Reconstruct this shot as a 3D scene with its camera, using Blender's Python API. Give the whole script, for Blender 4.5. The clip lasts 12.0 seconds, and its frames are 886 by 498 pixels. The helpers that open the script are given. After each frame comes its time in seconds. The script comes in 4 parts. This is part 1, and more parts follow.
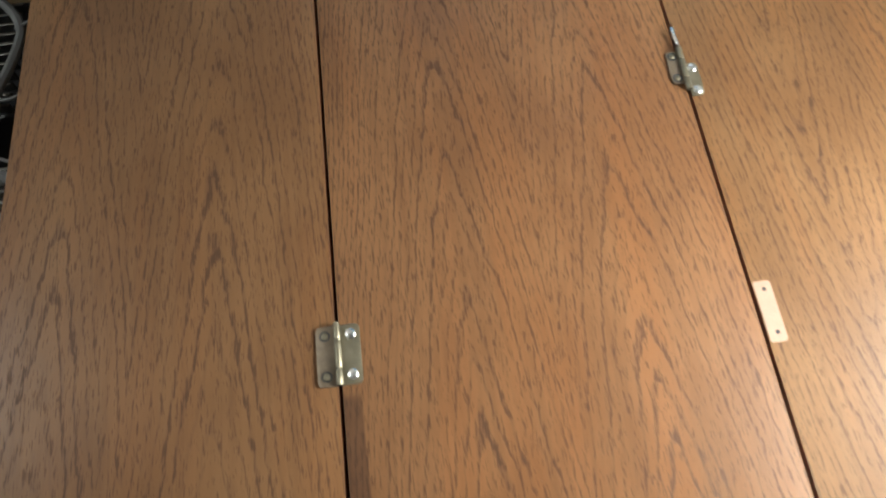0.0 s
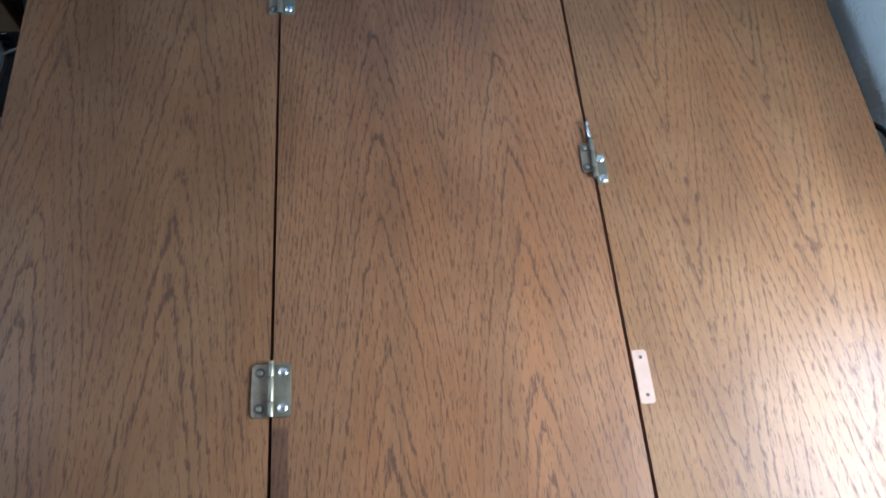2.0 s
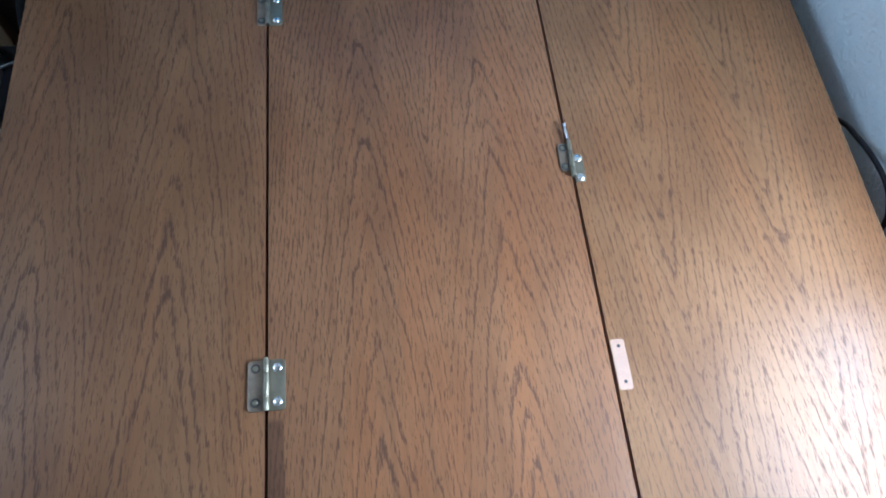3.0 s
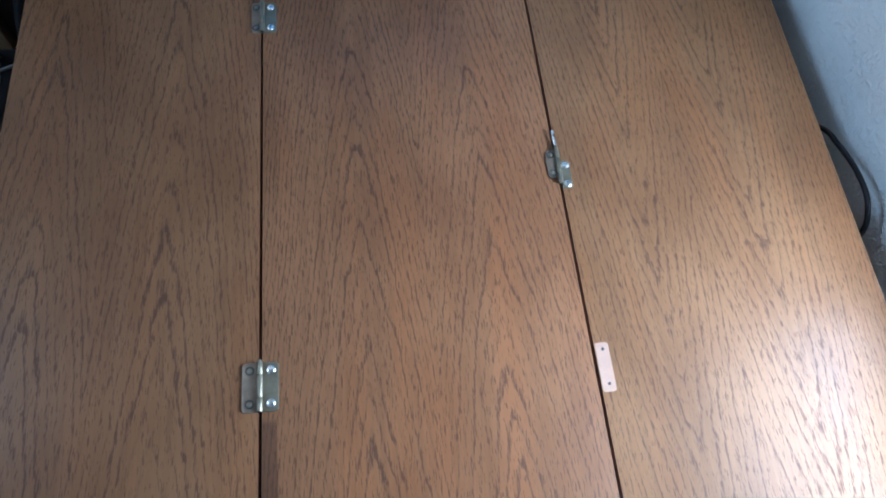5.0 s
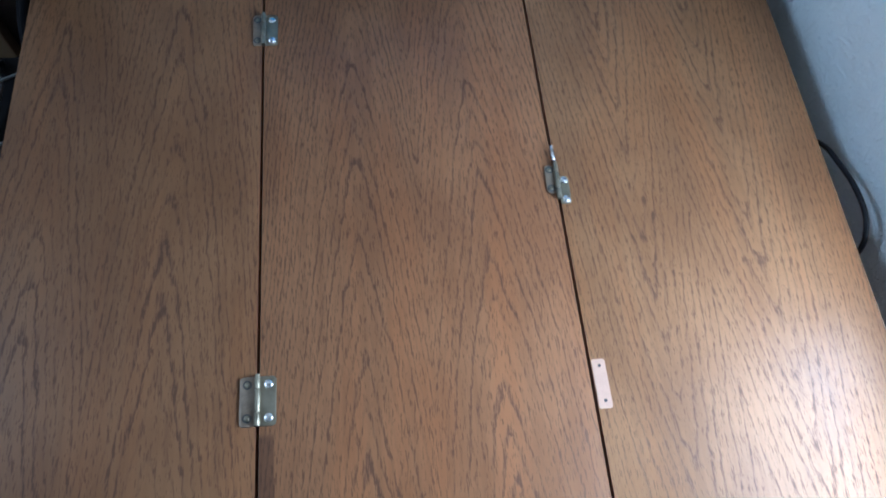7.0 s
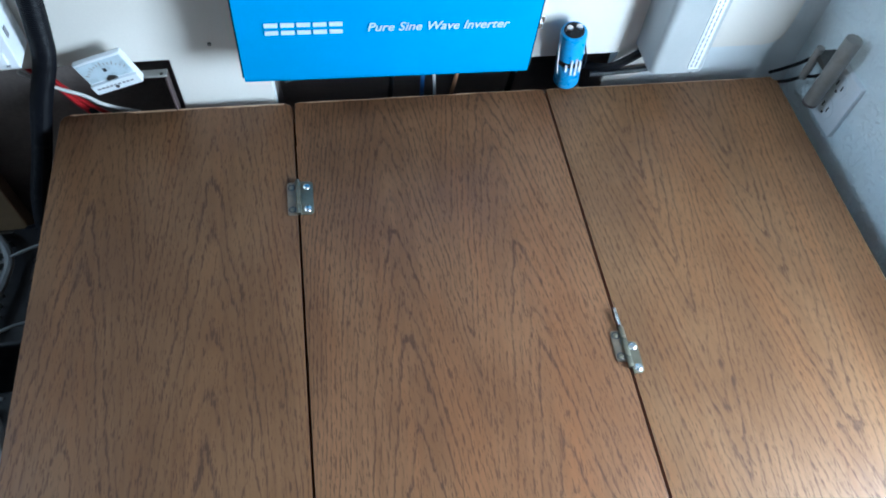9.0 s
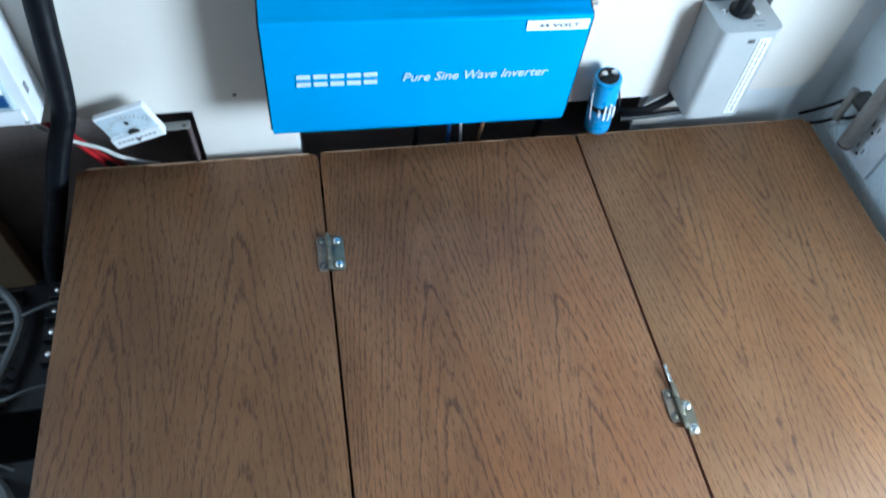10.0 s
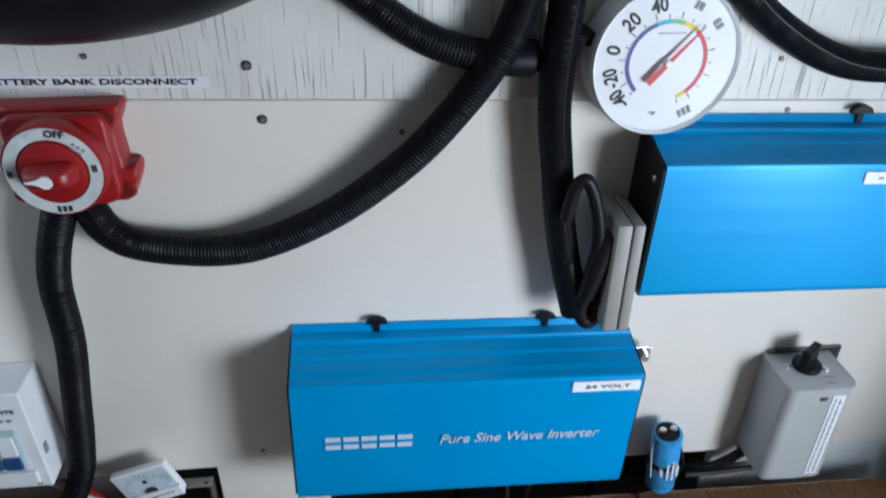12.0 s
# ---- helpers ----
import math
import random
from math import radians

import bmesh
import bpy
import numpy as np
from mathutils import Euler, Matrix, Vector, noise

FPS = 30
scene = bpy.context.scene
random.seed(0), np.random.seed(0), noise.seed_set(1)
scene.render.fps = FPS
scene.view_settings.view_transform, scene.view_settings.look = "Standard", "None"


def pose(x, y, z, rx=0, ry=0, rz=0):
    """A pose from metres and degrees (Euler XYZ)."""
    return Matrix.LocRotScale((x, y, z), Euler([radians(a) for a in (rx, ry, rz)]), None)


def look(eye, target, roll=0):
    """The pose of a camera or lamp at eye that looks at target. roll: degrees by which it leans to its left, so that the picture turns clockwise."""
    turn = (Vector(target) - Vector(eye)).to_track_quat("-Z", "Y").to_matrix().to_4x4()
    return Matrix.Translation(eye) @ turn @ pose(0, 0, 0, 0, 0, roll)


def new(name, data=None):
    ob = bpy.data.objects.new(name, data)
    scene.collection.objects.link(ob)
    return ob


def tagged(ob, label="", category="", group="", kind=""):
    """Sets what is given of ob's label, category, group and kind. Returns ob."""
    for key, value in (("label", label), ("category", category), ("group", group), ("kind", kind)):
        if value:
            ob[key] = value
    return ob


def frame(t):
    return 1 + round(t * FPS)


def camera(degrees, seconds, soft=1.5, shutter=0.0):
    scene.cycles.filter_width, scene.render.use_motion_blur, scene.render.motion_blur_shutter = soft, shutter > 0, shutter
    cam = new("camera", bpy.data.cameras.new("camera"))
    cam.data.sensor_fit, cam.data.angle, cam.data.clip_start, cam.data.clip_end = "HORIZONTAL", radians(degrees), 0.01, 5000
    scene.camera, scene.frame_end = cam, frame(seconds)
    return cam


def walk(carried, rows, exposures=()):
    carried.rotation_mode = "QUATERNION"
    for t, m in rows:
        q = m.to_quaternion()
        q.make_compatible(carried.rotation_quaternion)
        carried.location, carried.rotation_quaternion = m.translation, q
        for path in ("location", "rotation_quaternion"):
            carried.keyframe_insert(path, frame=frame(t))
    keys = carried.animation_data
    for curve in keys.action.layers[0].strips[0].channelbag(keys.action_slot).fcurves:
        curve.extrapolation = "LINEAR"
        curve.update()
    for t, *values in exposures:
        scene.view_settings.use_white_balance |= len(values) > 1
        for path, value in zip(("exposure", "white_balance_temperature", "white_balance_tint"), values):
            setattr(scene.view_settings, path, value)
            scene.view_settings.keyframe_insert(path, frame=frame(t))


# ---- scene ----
cam = camera(63.5, 12.0, soft=1.9, shutter=0.4)
PATH = [
    (0, (0.083, -0.78, 1.169), (0.119, 0.015, -0.666), -4.8),
    (0.5, (0.105, -0.834, 1.205), (0.16, -0.05, -0.634), -1.8),
    (1, (0.103, -0.786, 1.238), (0.23, -0.055, -0.619), 5.9),
    (1.5, (0.108, -0.775, 1.254), (0.252, 0.022, -0.574), 6.8),
    (2, (0.111, -0.787, 1.267), (0.268, 0.046, -0.545), 6.9),
    (2.5, (0.11, -0.796, 1.279), (0.284, 0.048, -0.526), 7.1),
    (3, (0.115, -0.807, 1.294), (0.294, 0.035, -0.512), 6.9),
    (5, (0.121, -0.805, 1.317), (0.309, 0.02, -0.495), 7.8),
    (5.5, (0.123, -0.804, 1.319), (0.309, 0.024, -0.492), 7.7),
    (6, (0.124, -0.8, 1.324), (0.31, 0.023, -0.489), 8.0),
    (6.5, (0.122, -0.8, 1.325), (0.315, 0.024, -0.487), 8.4),
    (6.7, (0.127, -0.797, 1.328), (0.308, 0.018, -0.489), 8.0),
    (8.3, (0.102, -0.746, 1.311), (0.296, 0.223, -0.428), 5.4),
    (8.5, (0.075, -0.71, 1.33), (0.319, 0.268, -0.397), 7.1),
    (9, (0.060, -0.677, 1.310), (0.306, 0.373, -0.375), 5.5),
    (9.5, (0.028, -0.653, 1.303), (0.302, 0.381, -0.387), 6.0),
    (10, (0.012, -0.626, 1.295), (0.3, 0.485, -0.343), 5.7),
    (10.5, (0.028, -0.592, 1.299), (0.272, 0.675, -0.23), 2.8),
    (11, (0.055, -0.57, 1.296), (0.235, 0.901, -0.047), 0.4),
    (11.5, (0.045, -0.556, 1.298), (0.248, 1.043, 0.113), 0.5),
    (12, (0.043, -0.546, 1.301), (0.237, 1.146, 0.253), 0.6),
]
EXPOSURES = [(0, 1.94, 7500, 7), (0.5, 1.93, 6650, 6), (1.0, 1.85, 5950, 6), (2.0, 1.81, 5300, 5), (3.0, 1.81, 5060, 5), (6.7, 1.60, 5000, 5), (8.3, 1.80, 5150, 1), (10.0, 1.94, 5150, -1), (10.8, 1.70, 5500, 3), (11.5, 1.26, 5800, 7), (12.0, 1.02, 5850, 8)]
walk(cam, [(t, look(eye, target, roll)) for t, eye, target, roll in PATH], EXPOSURES)

# ---- light: daylight through the window of the side wall ----
world = bpy.data.worlds.new("daylight")
scene.world = world
world.use_nodes = True
wn = world.node_tree.nodes
sky = wn.new("ShaderNodeTexSky")
sky.sky_type, sky.sun_disc = "NISHITA", False
sky.sun_elevation, sky.sun_rotation = radians(38), radians(-11)
world.node_tree.links.new(sky.outputs[0], wn["Background"].inputs[0])
wn["Background"].inputs[1].default_value = 0.06

sun = new("sun", bpy.data.lights.new("sun", "SUN"))
sun.data.energy, sun.data.angle, sun.data.color = 1.2, radians(12), (1, 0.95, 0.88)
sun.matrix_world = look((-1, 5, 4), (0, 0, 0))

WIN_Y0, WIN_Y1, WIN_Z0, WIN_Z1 = -1.16, -0.36, 0.72, 1.16
daylight = new("window_daylight", bpy.data.lights.new("window_daylight", "AREA"))
daylight.data.shape, daylight.data.energy, daylight.data.color = "RECTANGLE", 15, (0.93, 0.97, 1.0)
daylight.data.size, daylight.data.size_y = WIN_Z1 - WIN_Z0, WIN_Y1 - WIN_Y0
daylight.matrix_world = look((0.78, (WIN_Y0 + WIN_Y1) / 2, (WIN_Z0 + WIN_Z1) / 2), (0, (WIN_Y0 + WIN_Y1) / 2, (WIN_Z0 + WIN_Z1) / 2))

# made-up cool fill lamp in the opposite wall, added to brighten the east wall
WEST_Y0, WEST_Y1, WEST_Z0, WEST_Z1 = -0.62, -0.06, 1.62, 2.14
fill_lamp = new("west_fill", bpy.data.lights.new("west_fill", "AREA"))
fill_lamp.data.shape, fill_lamp.data.energy, fill_lamp.data.color = "RECTANGLE", 5.2, (0.80, 0.91, 1.0)
fill_lamp.data.size, fill_lamp.data.size_y = WEST_Z1 - WEST_Z0, WEST_Y1 - WEST_Y0
fill_lamp.matrix_world = look((-1.40, (WEST_Y0 + WEST_Y1) / 2, (WEST_Z0 + WEST_Z1) / 2), (0, (WEST_Y0 + WEST_Y1) / 2, (WEST_Z0 + WEST_Z1) / 2))


# ---- materials ----
class Nodes:
    """Short forms for building a node tree."""

    def __init__(self, name):
        self.mat = bpy.data.materials.new(name)
        self.mat.use_nodes = True
        self.tree = self.mat.node_tree
        self.bsdf = self.tree.nodes["Principled BSDF"]

    def put(self, socket, value):
        if hasattr(value, "is_output"):
            self.tree.links.new(value, socket)
        elif isinstance(value, (tuple, list)) and len(value) == 3 and socket.type == "RGBA":
            socket.default_value = (*value, 1)
        else:
            socket.default_value = value

    def math(self, op, a, b=0.0, c=0.0):
        n = self.tree.nodes.new("ShaderNodeMath")
        n.operation = op
        for s, v in zip(n.inputs, (a, b, c)):
            self.put(s, v)
        return n.outputs[0]

    def where(self):
        return self.tree.nodes.new("ShaderNodeNewGeometry").outputs["Position"]

    def local(self):
        return self.tree.nodes.new("ShaderNodeTexCoord").outputs["Object"]

    def split(self, v):
        n = self.tree.nodes.new("ShaderNodeSeparateXYZ")
        self.put(n.inputs[0], v)
        return n.outputs

    def join(self, x, y, z):
        n = self.tree.nodes.new("ShaderNodeCombineXYZ")
        for s, v in zip(n.inputs, (x, y, z)):
            self.put(s, v)
        return n.outputs[0]

    def noise(self, v, scale, detail=3.0, rough=0.55):
        n = self.tree.nodes.new("ShaderNodeTexNoise")
        self.put(n.inputs["Vector"], v)
        n.inputs["Scale"].default_value, n.inputs["Detail"].default_value, n.inputs["Roughness"].default_value = scale, detail, rough
        return n.outputs["Fac"]

    def scaled(self, v, x, y, z):
        n = self.tree.nodes.new("ShaderNodeVectorMath")
        n.operation = "MULTIPLY"
        self.put(n.inputs[0], v)
        n.inputs[1].default_value = (x, y, z)
        return n.outputs[0]

    def range(self, v, a, b, lo=0.0, hi=1.0):
        n = self.tree.nodes.new("ShaderNodeMapRange")
        n.interpolation_type = "SMOOTHSTEP"
        for s, x in zip(n.inputs, (v, a, b, lo, hi)):
            self.put(s, x)
        return n.outputs[0]

    def mix(self, f, a, b):
        n = self.tree.nodes.new("ShaderNodeMix")
        n.data_type = "RGBA"
        self.put(n.inputs[0], f)
        self.put(n.inputs[6], a)
        self.put(n.inputs[7], b)
        return n.outputs[2]

    def bump(self, h, strength, dist):
        n = self.tree.nodes.new("ShaderNodeBump")
        n.inputs["Strength"].default_value, n.inputs["Distance"].default_value = strength, dist
        self.put(n.inputs["Height"], h)
        self.tree.links.new(n.outputs[0], self.bsdf.inputs["Normal"])

    def done(self, color, rough, metal=0.0, spec=0.5):
        self.put(self.bsdf.inputs["Base Color"], color)
        self.put(self.bsdf.inputs["Roughness"], rough)
        self.put(self.bsdf.inputs["Metallic"], metal)
        self.put(self.bsdf.inputs["Specular IOR Level"], spec)
        return self.mat


def surface(name, color, rough=0.5, metal=0.0, vary=0.12, big=14.0, fine=220.0, relief=0.15, depth=0.0006, spec=0.5):
    """A plain surface with blotches, fine grain and slight relief."""
    n = Nodes(name)
    p = n.local()
    a, b = n.noise(p, big, 4), n.noise(p, fine, 3)
    f = n.math("ADD", n.math("MULTIPLY", a, 0.7), n.math("MULTIPLY", b, 0.3))
    dark = tuple(c * (1 - vary) for c in color)
    light = tuple(min(1, c * (1 + vary)) for c in color)
    col = n.mix(n.range(f, 0.3, 0.7), dark, light)
    r = n.range(a, 0.25, 0.75, max(0.03, rough - 0.07), min(1, rough + 0.07))
    n.bump(b, relief, depth)
    return n.done(col, r, metal, spec)


def oak(name, arches, heading, shift, tone=1.0, slope=6.0, blotch=None, red=1.0, rings=13.0, phase=0.0):
    """Stained oak veneer: rings that arch over the given centres and open pores along the grain."""
    n = Nodes(name)
    x, y, _ = n.split(n.where())
    wob = n.noise(n.join(n.math("MULTIPLY", x, 5.0), n.math("MULTIPLY", y, 2.2), shift), 1.0, 2)
    wob2 = n.noise(n.join(n.math("MULTIPLY", x, 110.0), n.math("MULTIPLY", y, 30.0), shift + 3), 1.0, 4)
    wob3 = n.noise(n.join(n.math("MULTIPLY", x, 26.0), n.math("MULTIPLY", y, 7.0), shift + 12), 1.0, 2)
    xx = n.math("ADD", x, n.math("MULTIPLY", n.math("SUBTRACT", wob, 0.5), 0.022))
    best, crest = None, None
    for x0, lift, width in arches:
        d = n.math("SUBTRACT", xx, x0)
        h = n.math("SQRT", n.math("ADD", n.math("MULTIPLY", d, d), 0.000012))
        near = n.range(h, 0.006, 0.040, 1.0, 0.0)
        h = n.math("ADD", h, n.math("MULTIPLY", n.math("MULTIPLY", d, d), 1.0 / width))
        h = n.math("ADD", n.math("MULTIPLY", h, slope), lift)
        best = h if best is None else n.math("SMOOTH_MIN", best, h, 0.05)
        crest = near if crest is None else n.math("MAXIMUM", crest, near)
    g = n.math("ADD", n.math("MULTIPLY", y, heading), best)
    g = n.math("ADD", n.math("MULTIPLY", g, rings), n.math("ADD", n.math("MULTIPLY", n.math("SUBTRACT", wob2, 0.5), 1.15), n.math("MULTIPLY", n.math("SUBTRACT", wob3, 0.5), 1.0)))
    g = n.math("ADD", g, phase)
    wide = n.noise(n.join(n.math("MULTIPLY", g, 0.9), 0.0, shift), 1.0, 2)
    ring = n.math("FRACT", g)
    early = n.math("MULTIPLY", n.range(ring, 0.0, 0.14), n.range(ring, 0.52, 0.14))
    early = n.math("MULTIPLY", early, n.range(wide, 0.32, 0.60, 0.25, 1.0))
    # open pores: short dark dashes, crowded into lines in the early wood
    jig = n.math("ADD", x, n.math("MULTIPLY", wob2, 0.004))
    pores = n.noise(n.join(n.math("MULTIPLY", jig, 940.0), n.math("MULTIPLY", y, 84.0), shift), 1.0, 1)
    pores2 = n.noise(n.join(n.math("MULTIPLY", jig, 640.0), n.math("MULTIPLY", y, 58.0), shift + 9), 1.0, 1)
    cut = n.math("SUBTRACT", 0.634, n.math("MULTIPLY", early, n.math("ADD", 0.150, n.math("MULTIPLY", crest, 0.015))))
    pore = n.range(n.math("SUBTRACT", pores, cut), 0.0, 0.05)
    pore = n.math("MAXIMUM", pore, n.math("MULTIPLY", n.range(n.math("SUBTRACT", pores2, n.math("ADD", cut, 0.02)), 0.0, 0.06), 0.9))
    cloud = n.noise(n.join(n.math("MULTIPLY", x, 11.0), n.math("MULTIPLY", y, 6.0), shift + 5), 1.0, 5)
    streak = n.noise(n.join(n.math("MULTIPLY", x, 150.0), n.math("MULTIPLY", y, 3.0), shift), 1.0, 3)
    pale = (0.187 * tone * red, 0.102 * tone, 0.047 * tone)
    deep = (0.136 * tone * red, 0.070 * tone, 0.032 * tone)
    col = n.mix(n.range(n.math("ADD", n.math("MULTIPLY", cloud, 0.7), n.math("MULTIPLY", streak, 0.3)), 0.36, 0.64), deep, pale)
    warm = n.range(n.noise(n.join(n.math("MULTIPLY", x, 24.0), n.math("MULTIPLY", y, 2.4), shift + 21), 1.0, 3), 0.42, 0.68)
    col = n.mix(n.math("MULTIPLY", warm, 0.28), col, (0.225 * tone * red, 0.098 * tone, 0.036 * tone))
    shade = n.math("MULTIPLY", early, n.math("ADD", 0.30, n.math("MULTIPLY", crest, 0.16)))
    col = n.mix(shade, col, tuple(c * tone for c in (0.078, 0.041, 0.027)))
    col = n.mix(n.math("MULTIPLY", pore, 0.64), col, (0.042, 0.019, 0.011))
    # darker strip with uneven sides, from x0 to x1 and nearer than y1
    if blotch:
        x0, x1, y1 = blotch
        edge = n.math("MULTIPLY", n.math("SUBTRACT", cloud, 0.5), 0.012)
        m = n.math("MULTIPLY", n.range(n.math("ADD", x, edge), x0 - 0.001, x0 + 0.001), n.range(n.math("ADD", x, edge), x1 + 0.001, x1 - 0.001))
        m = n.math("MULTIPLY", m, n.range(y, y1 + 0.004, y1 - 0.004))
        col = n.mix(n.math("MULTIPLY", m, 0.62), col, (0.045, 0.022, 0.014))
    dust = n.range(n.noise(n.where(), 900.0, 1), 0.74, 0.80)
    col = n.mix(n.math("MULTIPLY", dust, 0.10), col, (0.5, 0.47, 0.43))
    rough = n.math("ADD", n.range(cloud, 0.3, 0.7, 0.35, 0.43), n.math("MULTIPLY", pore, 0.2))
    n.bump(n.math("SUBTRACT", n.math("MULTIPLY", wob2, 0.15), pore), 0.16, 0.0004)
    return n.done(col, rough, 0.0, 0.22)


def cracked_board(name):
    """Cream paint on a board, with upright cracks along the wood's grain."""
    n = Nodes(name)
    x, y, z = n.split(n.where())
    bend = n.noise(n.join(n.math("MULTIPLY", x, 14.0), 0.0, n.math("MULTIPLY", z, 5.0)), 1.0, 2)
    cx = n.math("ADD", x, n.math("MULTIPLY", bend, 0.007))
    c = n.noise(n.join(n.math("MULTIPLY", cx, 520.0), 0.0, n.math("MULTIPLY", z, 14.0)), 1.0, 2)
    patch = n.noise(n.join(n.math("MULTIPLY", x, 9.0), 2.0, n.math("MULTIPLY", z, 6.0)), 1.0, 2)
    line = n.range(n.math("ADD", c, n.math("MULTIPLY", patch, 0.16)), 0.675, 0.75)
    ridge = n.noise(n.join(n.math("MULTIPLY", cx, 180.0), 4.0, n.math("MULTIPLY", z, 9.0)), 1.0, 2)
    blotch = n.noise(n.where(), 12.0, 4)
    col = n.mix(n.range(blotch, 0.3, 0.7), (0.69, 0.675, 0.64), (0.78, 0.765, 0.73))
    col = n.mix(n.math("MULTIPLY", line, 0.45), col, (0.16, 0.14, 0.12))
    n.bump(n.math("SUBTRACT", n.math("MULTIPLY", ridge, 0.5), line), 0.8, 0.0014)
    return n.done(col, 0.5)


def plaster(name, color, relief):
    """Orange-peel textured wall paint."""
    n = Nodes(name)
    p = n.where()
    a, b, c = n.noise(p, 150.0, 2), n.noise(p, 330.0, 2), n.noise(p, 5.0, 4)
    blob = n.range(a, 0.40, 0.72)
    h = n.math("ADD", blob, n.math("MULTIPLY", b, 0.35))
    col = n.mix(n.range(c, 0.3, 0.7), tuple(v * 0.93 for v in color), tuple(v * 1.05 for v in color))
    n.bump(h, relief, 0.0030)
    return n.done(col, 0.55)


def corrugated(name):
    n = Nodes(name)
    p = n.local()
    dust = n.range(n.noise(p, 60.0, 4), 0.5, 0.75)
    col = n.mix(n.math("MULTIPLY", dust, 0.25), (0.004, 0.0045, 0.007), (0.014, 0.015, 0.019))
    n.bump(n.noise(p, 400.0, 2), 0.1, 0.0004)
    return n.done(col, n.range(n.noise(p, 25.0, 2), 0.3, 0.7, 0.38, 0.52), 0.0, 0.16)


CREAM = surface("cream_panel_paint", (0.77, 0.725, 0.668), 0.48, vary=0.035, big=5, fine=320, relief=0.10, depth=0.0005)
BOARD = cracked_board("cracked_cream_paint")
GREYWALL = plaster("textured_grey_wall_paint", (0.76, 0.83, 0.86), 0.55)
BACKWALL = plaster("pale_grey_wall_paint", (0.72, 0.75, 0.77), 0.15)
# unseen walls darkened so that less bounced light fills the shadows
ROOMWALL = plaster("dimmed_wall_paint", (0.36, 0.34, 0.32), 0.3)
# brown kept dark to carry the shade inside the wall openings
CAVITY = surface("cavity_shade", (0.17, 0.14, 0.128), 0.7, vary=0.25, big=9, relief=0.3)
FLOORM = surface("dark_floor_sheet", (0.05, 0.045, 0.042), 0.6, vary=0.3, big=7, relief=0.3)
# grey kept low to limit light bounced off the unseen ceiling; also on window frames
CEILM = surface("dimmed_ceiling_paint", (0.30, 0.29, 0.28), 0.7, vary=0.03, relief=0.2)
OAK_A = oak("stained_oak_left", ((-0.096, 0.0, 0.14), (-0.234, 0.03, 0.15)), 1.0, 1.7, 0.74, 5.0, None, 1.06, 15.0, 0.72)
OAK_B = oak("stained_oak_middle", ((0.108, 0.0, 0.11), (0.248, 0.028, 0.13)), 1.0, 5.3, 0.90, 3.9, (-0.001, 0.017, -0.655), 1.11, 21.0, 0.45)
OAK_C = oak("stained_oak_right", ((0.425, 0.0, 0.14), (0.548, 0.02, 0.15)), -1.0, 9.1, 0.90, 5.2, None, 1.02, 16.0, 0.35)
RIMWOOD = surface("reddish_leaf_edge", (0.135, 0.040, 0.020), 0.5, vary=0.2, big=40, fine=400, relief=0.2)
EDGEWOOD = surface("worn_wood_edge", (0.50, 0.33, 0.21), 0.6, vary=0.2, big=60, fine=500, relief=0.3)
BAREWOOD = surface("bare_pinkish_wood", (0.31, 0.20, 0.15), 0.65, vary=0.08, big=90, fine=600, relief=0.3)
PLY = surface("stained_plywood", (0.20, 0.10, 0.05), 0.55, vary=0.2, big=20, relief=0.3)
BRASSY = surface("dull_plated_steel", (0.22, 0.20, 0.15), 0.46, 0.9, vary=0.15, big=120, fine=700, relief=0.12)
TARNISH = surface("tarnished_brass_plate", (0.20, 0.155, 0.115), 0.46, 0.6, vary=0.22, big=90, fine=500, relief=0.15)
STEEL = surface("bright_zinc_steel", (0.72, 0.73, 0.74), 0.24, 1.0, vary=0.08, big=150, fine=700, relief=0.08)
DARKSTEEL = surface("dark_steel", (0.10, 0.095, 0.09), 0.4, 0.9, vary=0.2, big=150, relief=0.1)
BLUE = surface("blue_anodised_case", (0.005, 0.285, 0.63), 0.42, 0.15, vary=0.05, big=10, fine=420, relief=0.05, depth=0.0003, spec=0.3)
BLUEWRAP = surface("blue_shrink_wrap", (0.05, 0.32, 0.68), 0.30, vary=0.08, big=50, relief=0.05)
BLACKPL = surface("black_plastic", (0.007, 0.007, 0.009), 0.45, spec=0.22, vary=0.2, big=60, relief=0.12)
BLACKRUB = corrugated("black_split_loom")
DUCT = surface("black_rubber_hose", (0.007, 0.007, 0.010), 0.42, spec=0.28, vary=0.2, big=30, relief=0.1)
GREYPL = surface("grey_enclosure_plastic", (0.40, 0.41, 0.41), 0.42, vary=0.05, big=25, fine=380, relief=0.12)
TANGREY = surface("grey_adapter_plastic", (0.28, 0.27, 0.255), 0.5, vary=0.05, big=30, relief=0.1)
WHITEPL = surface("white_plastic", (0.80, 0.82, 0.85), 0.38, vary=0.04, big=30, fine=400, relief=0.06)
CLEARPL = surface("clear_grey_cover", (0.42, 0.52, 0.56), 0.16, vary=0.08, big=40, relief=0.04)
REDPL = surface("red_switch_plastic", (0.28, 0.007, 0.009), 0.42, vary=0.12, big=45, relief=0.12)
# darker copy of the switch red, for shade inside its screw holes
REDDARK = surface("shaded_red_hole", (0.12, 0.008, 0.008), 0.6, vary=0.2, big=60)
PAPER = surface("white_label_tape", (0.80, 0.82, 0.86), 0.5, vary=0.03, big=60, relief=0.04)
INK = surface("black_ink", (0.02, 0.02, 0.025), 0.6, vary=0.1)
PALEINK = surface("silver_white_print", (0.50, 0.62, 0.72), 0.5, vary=0.03)
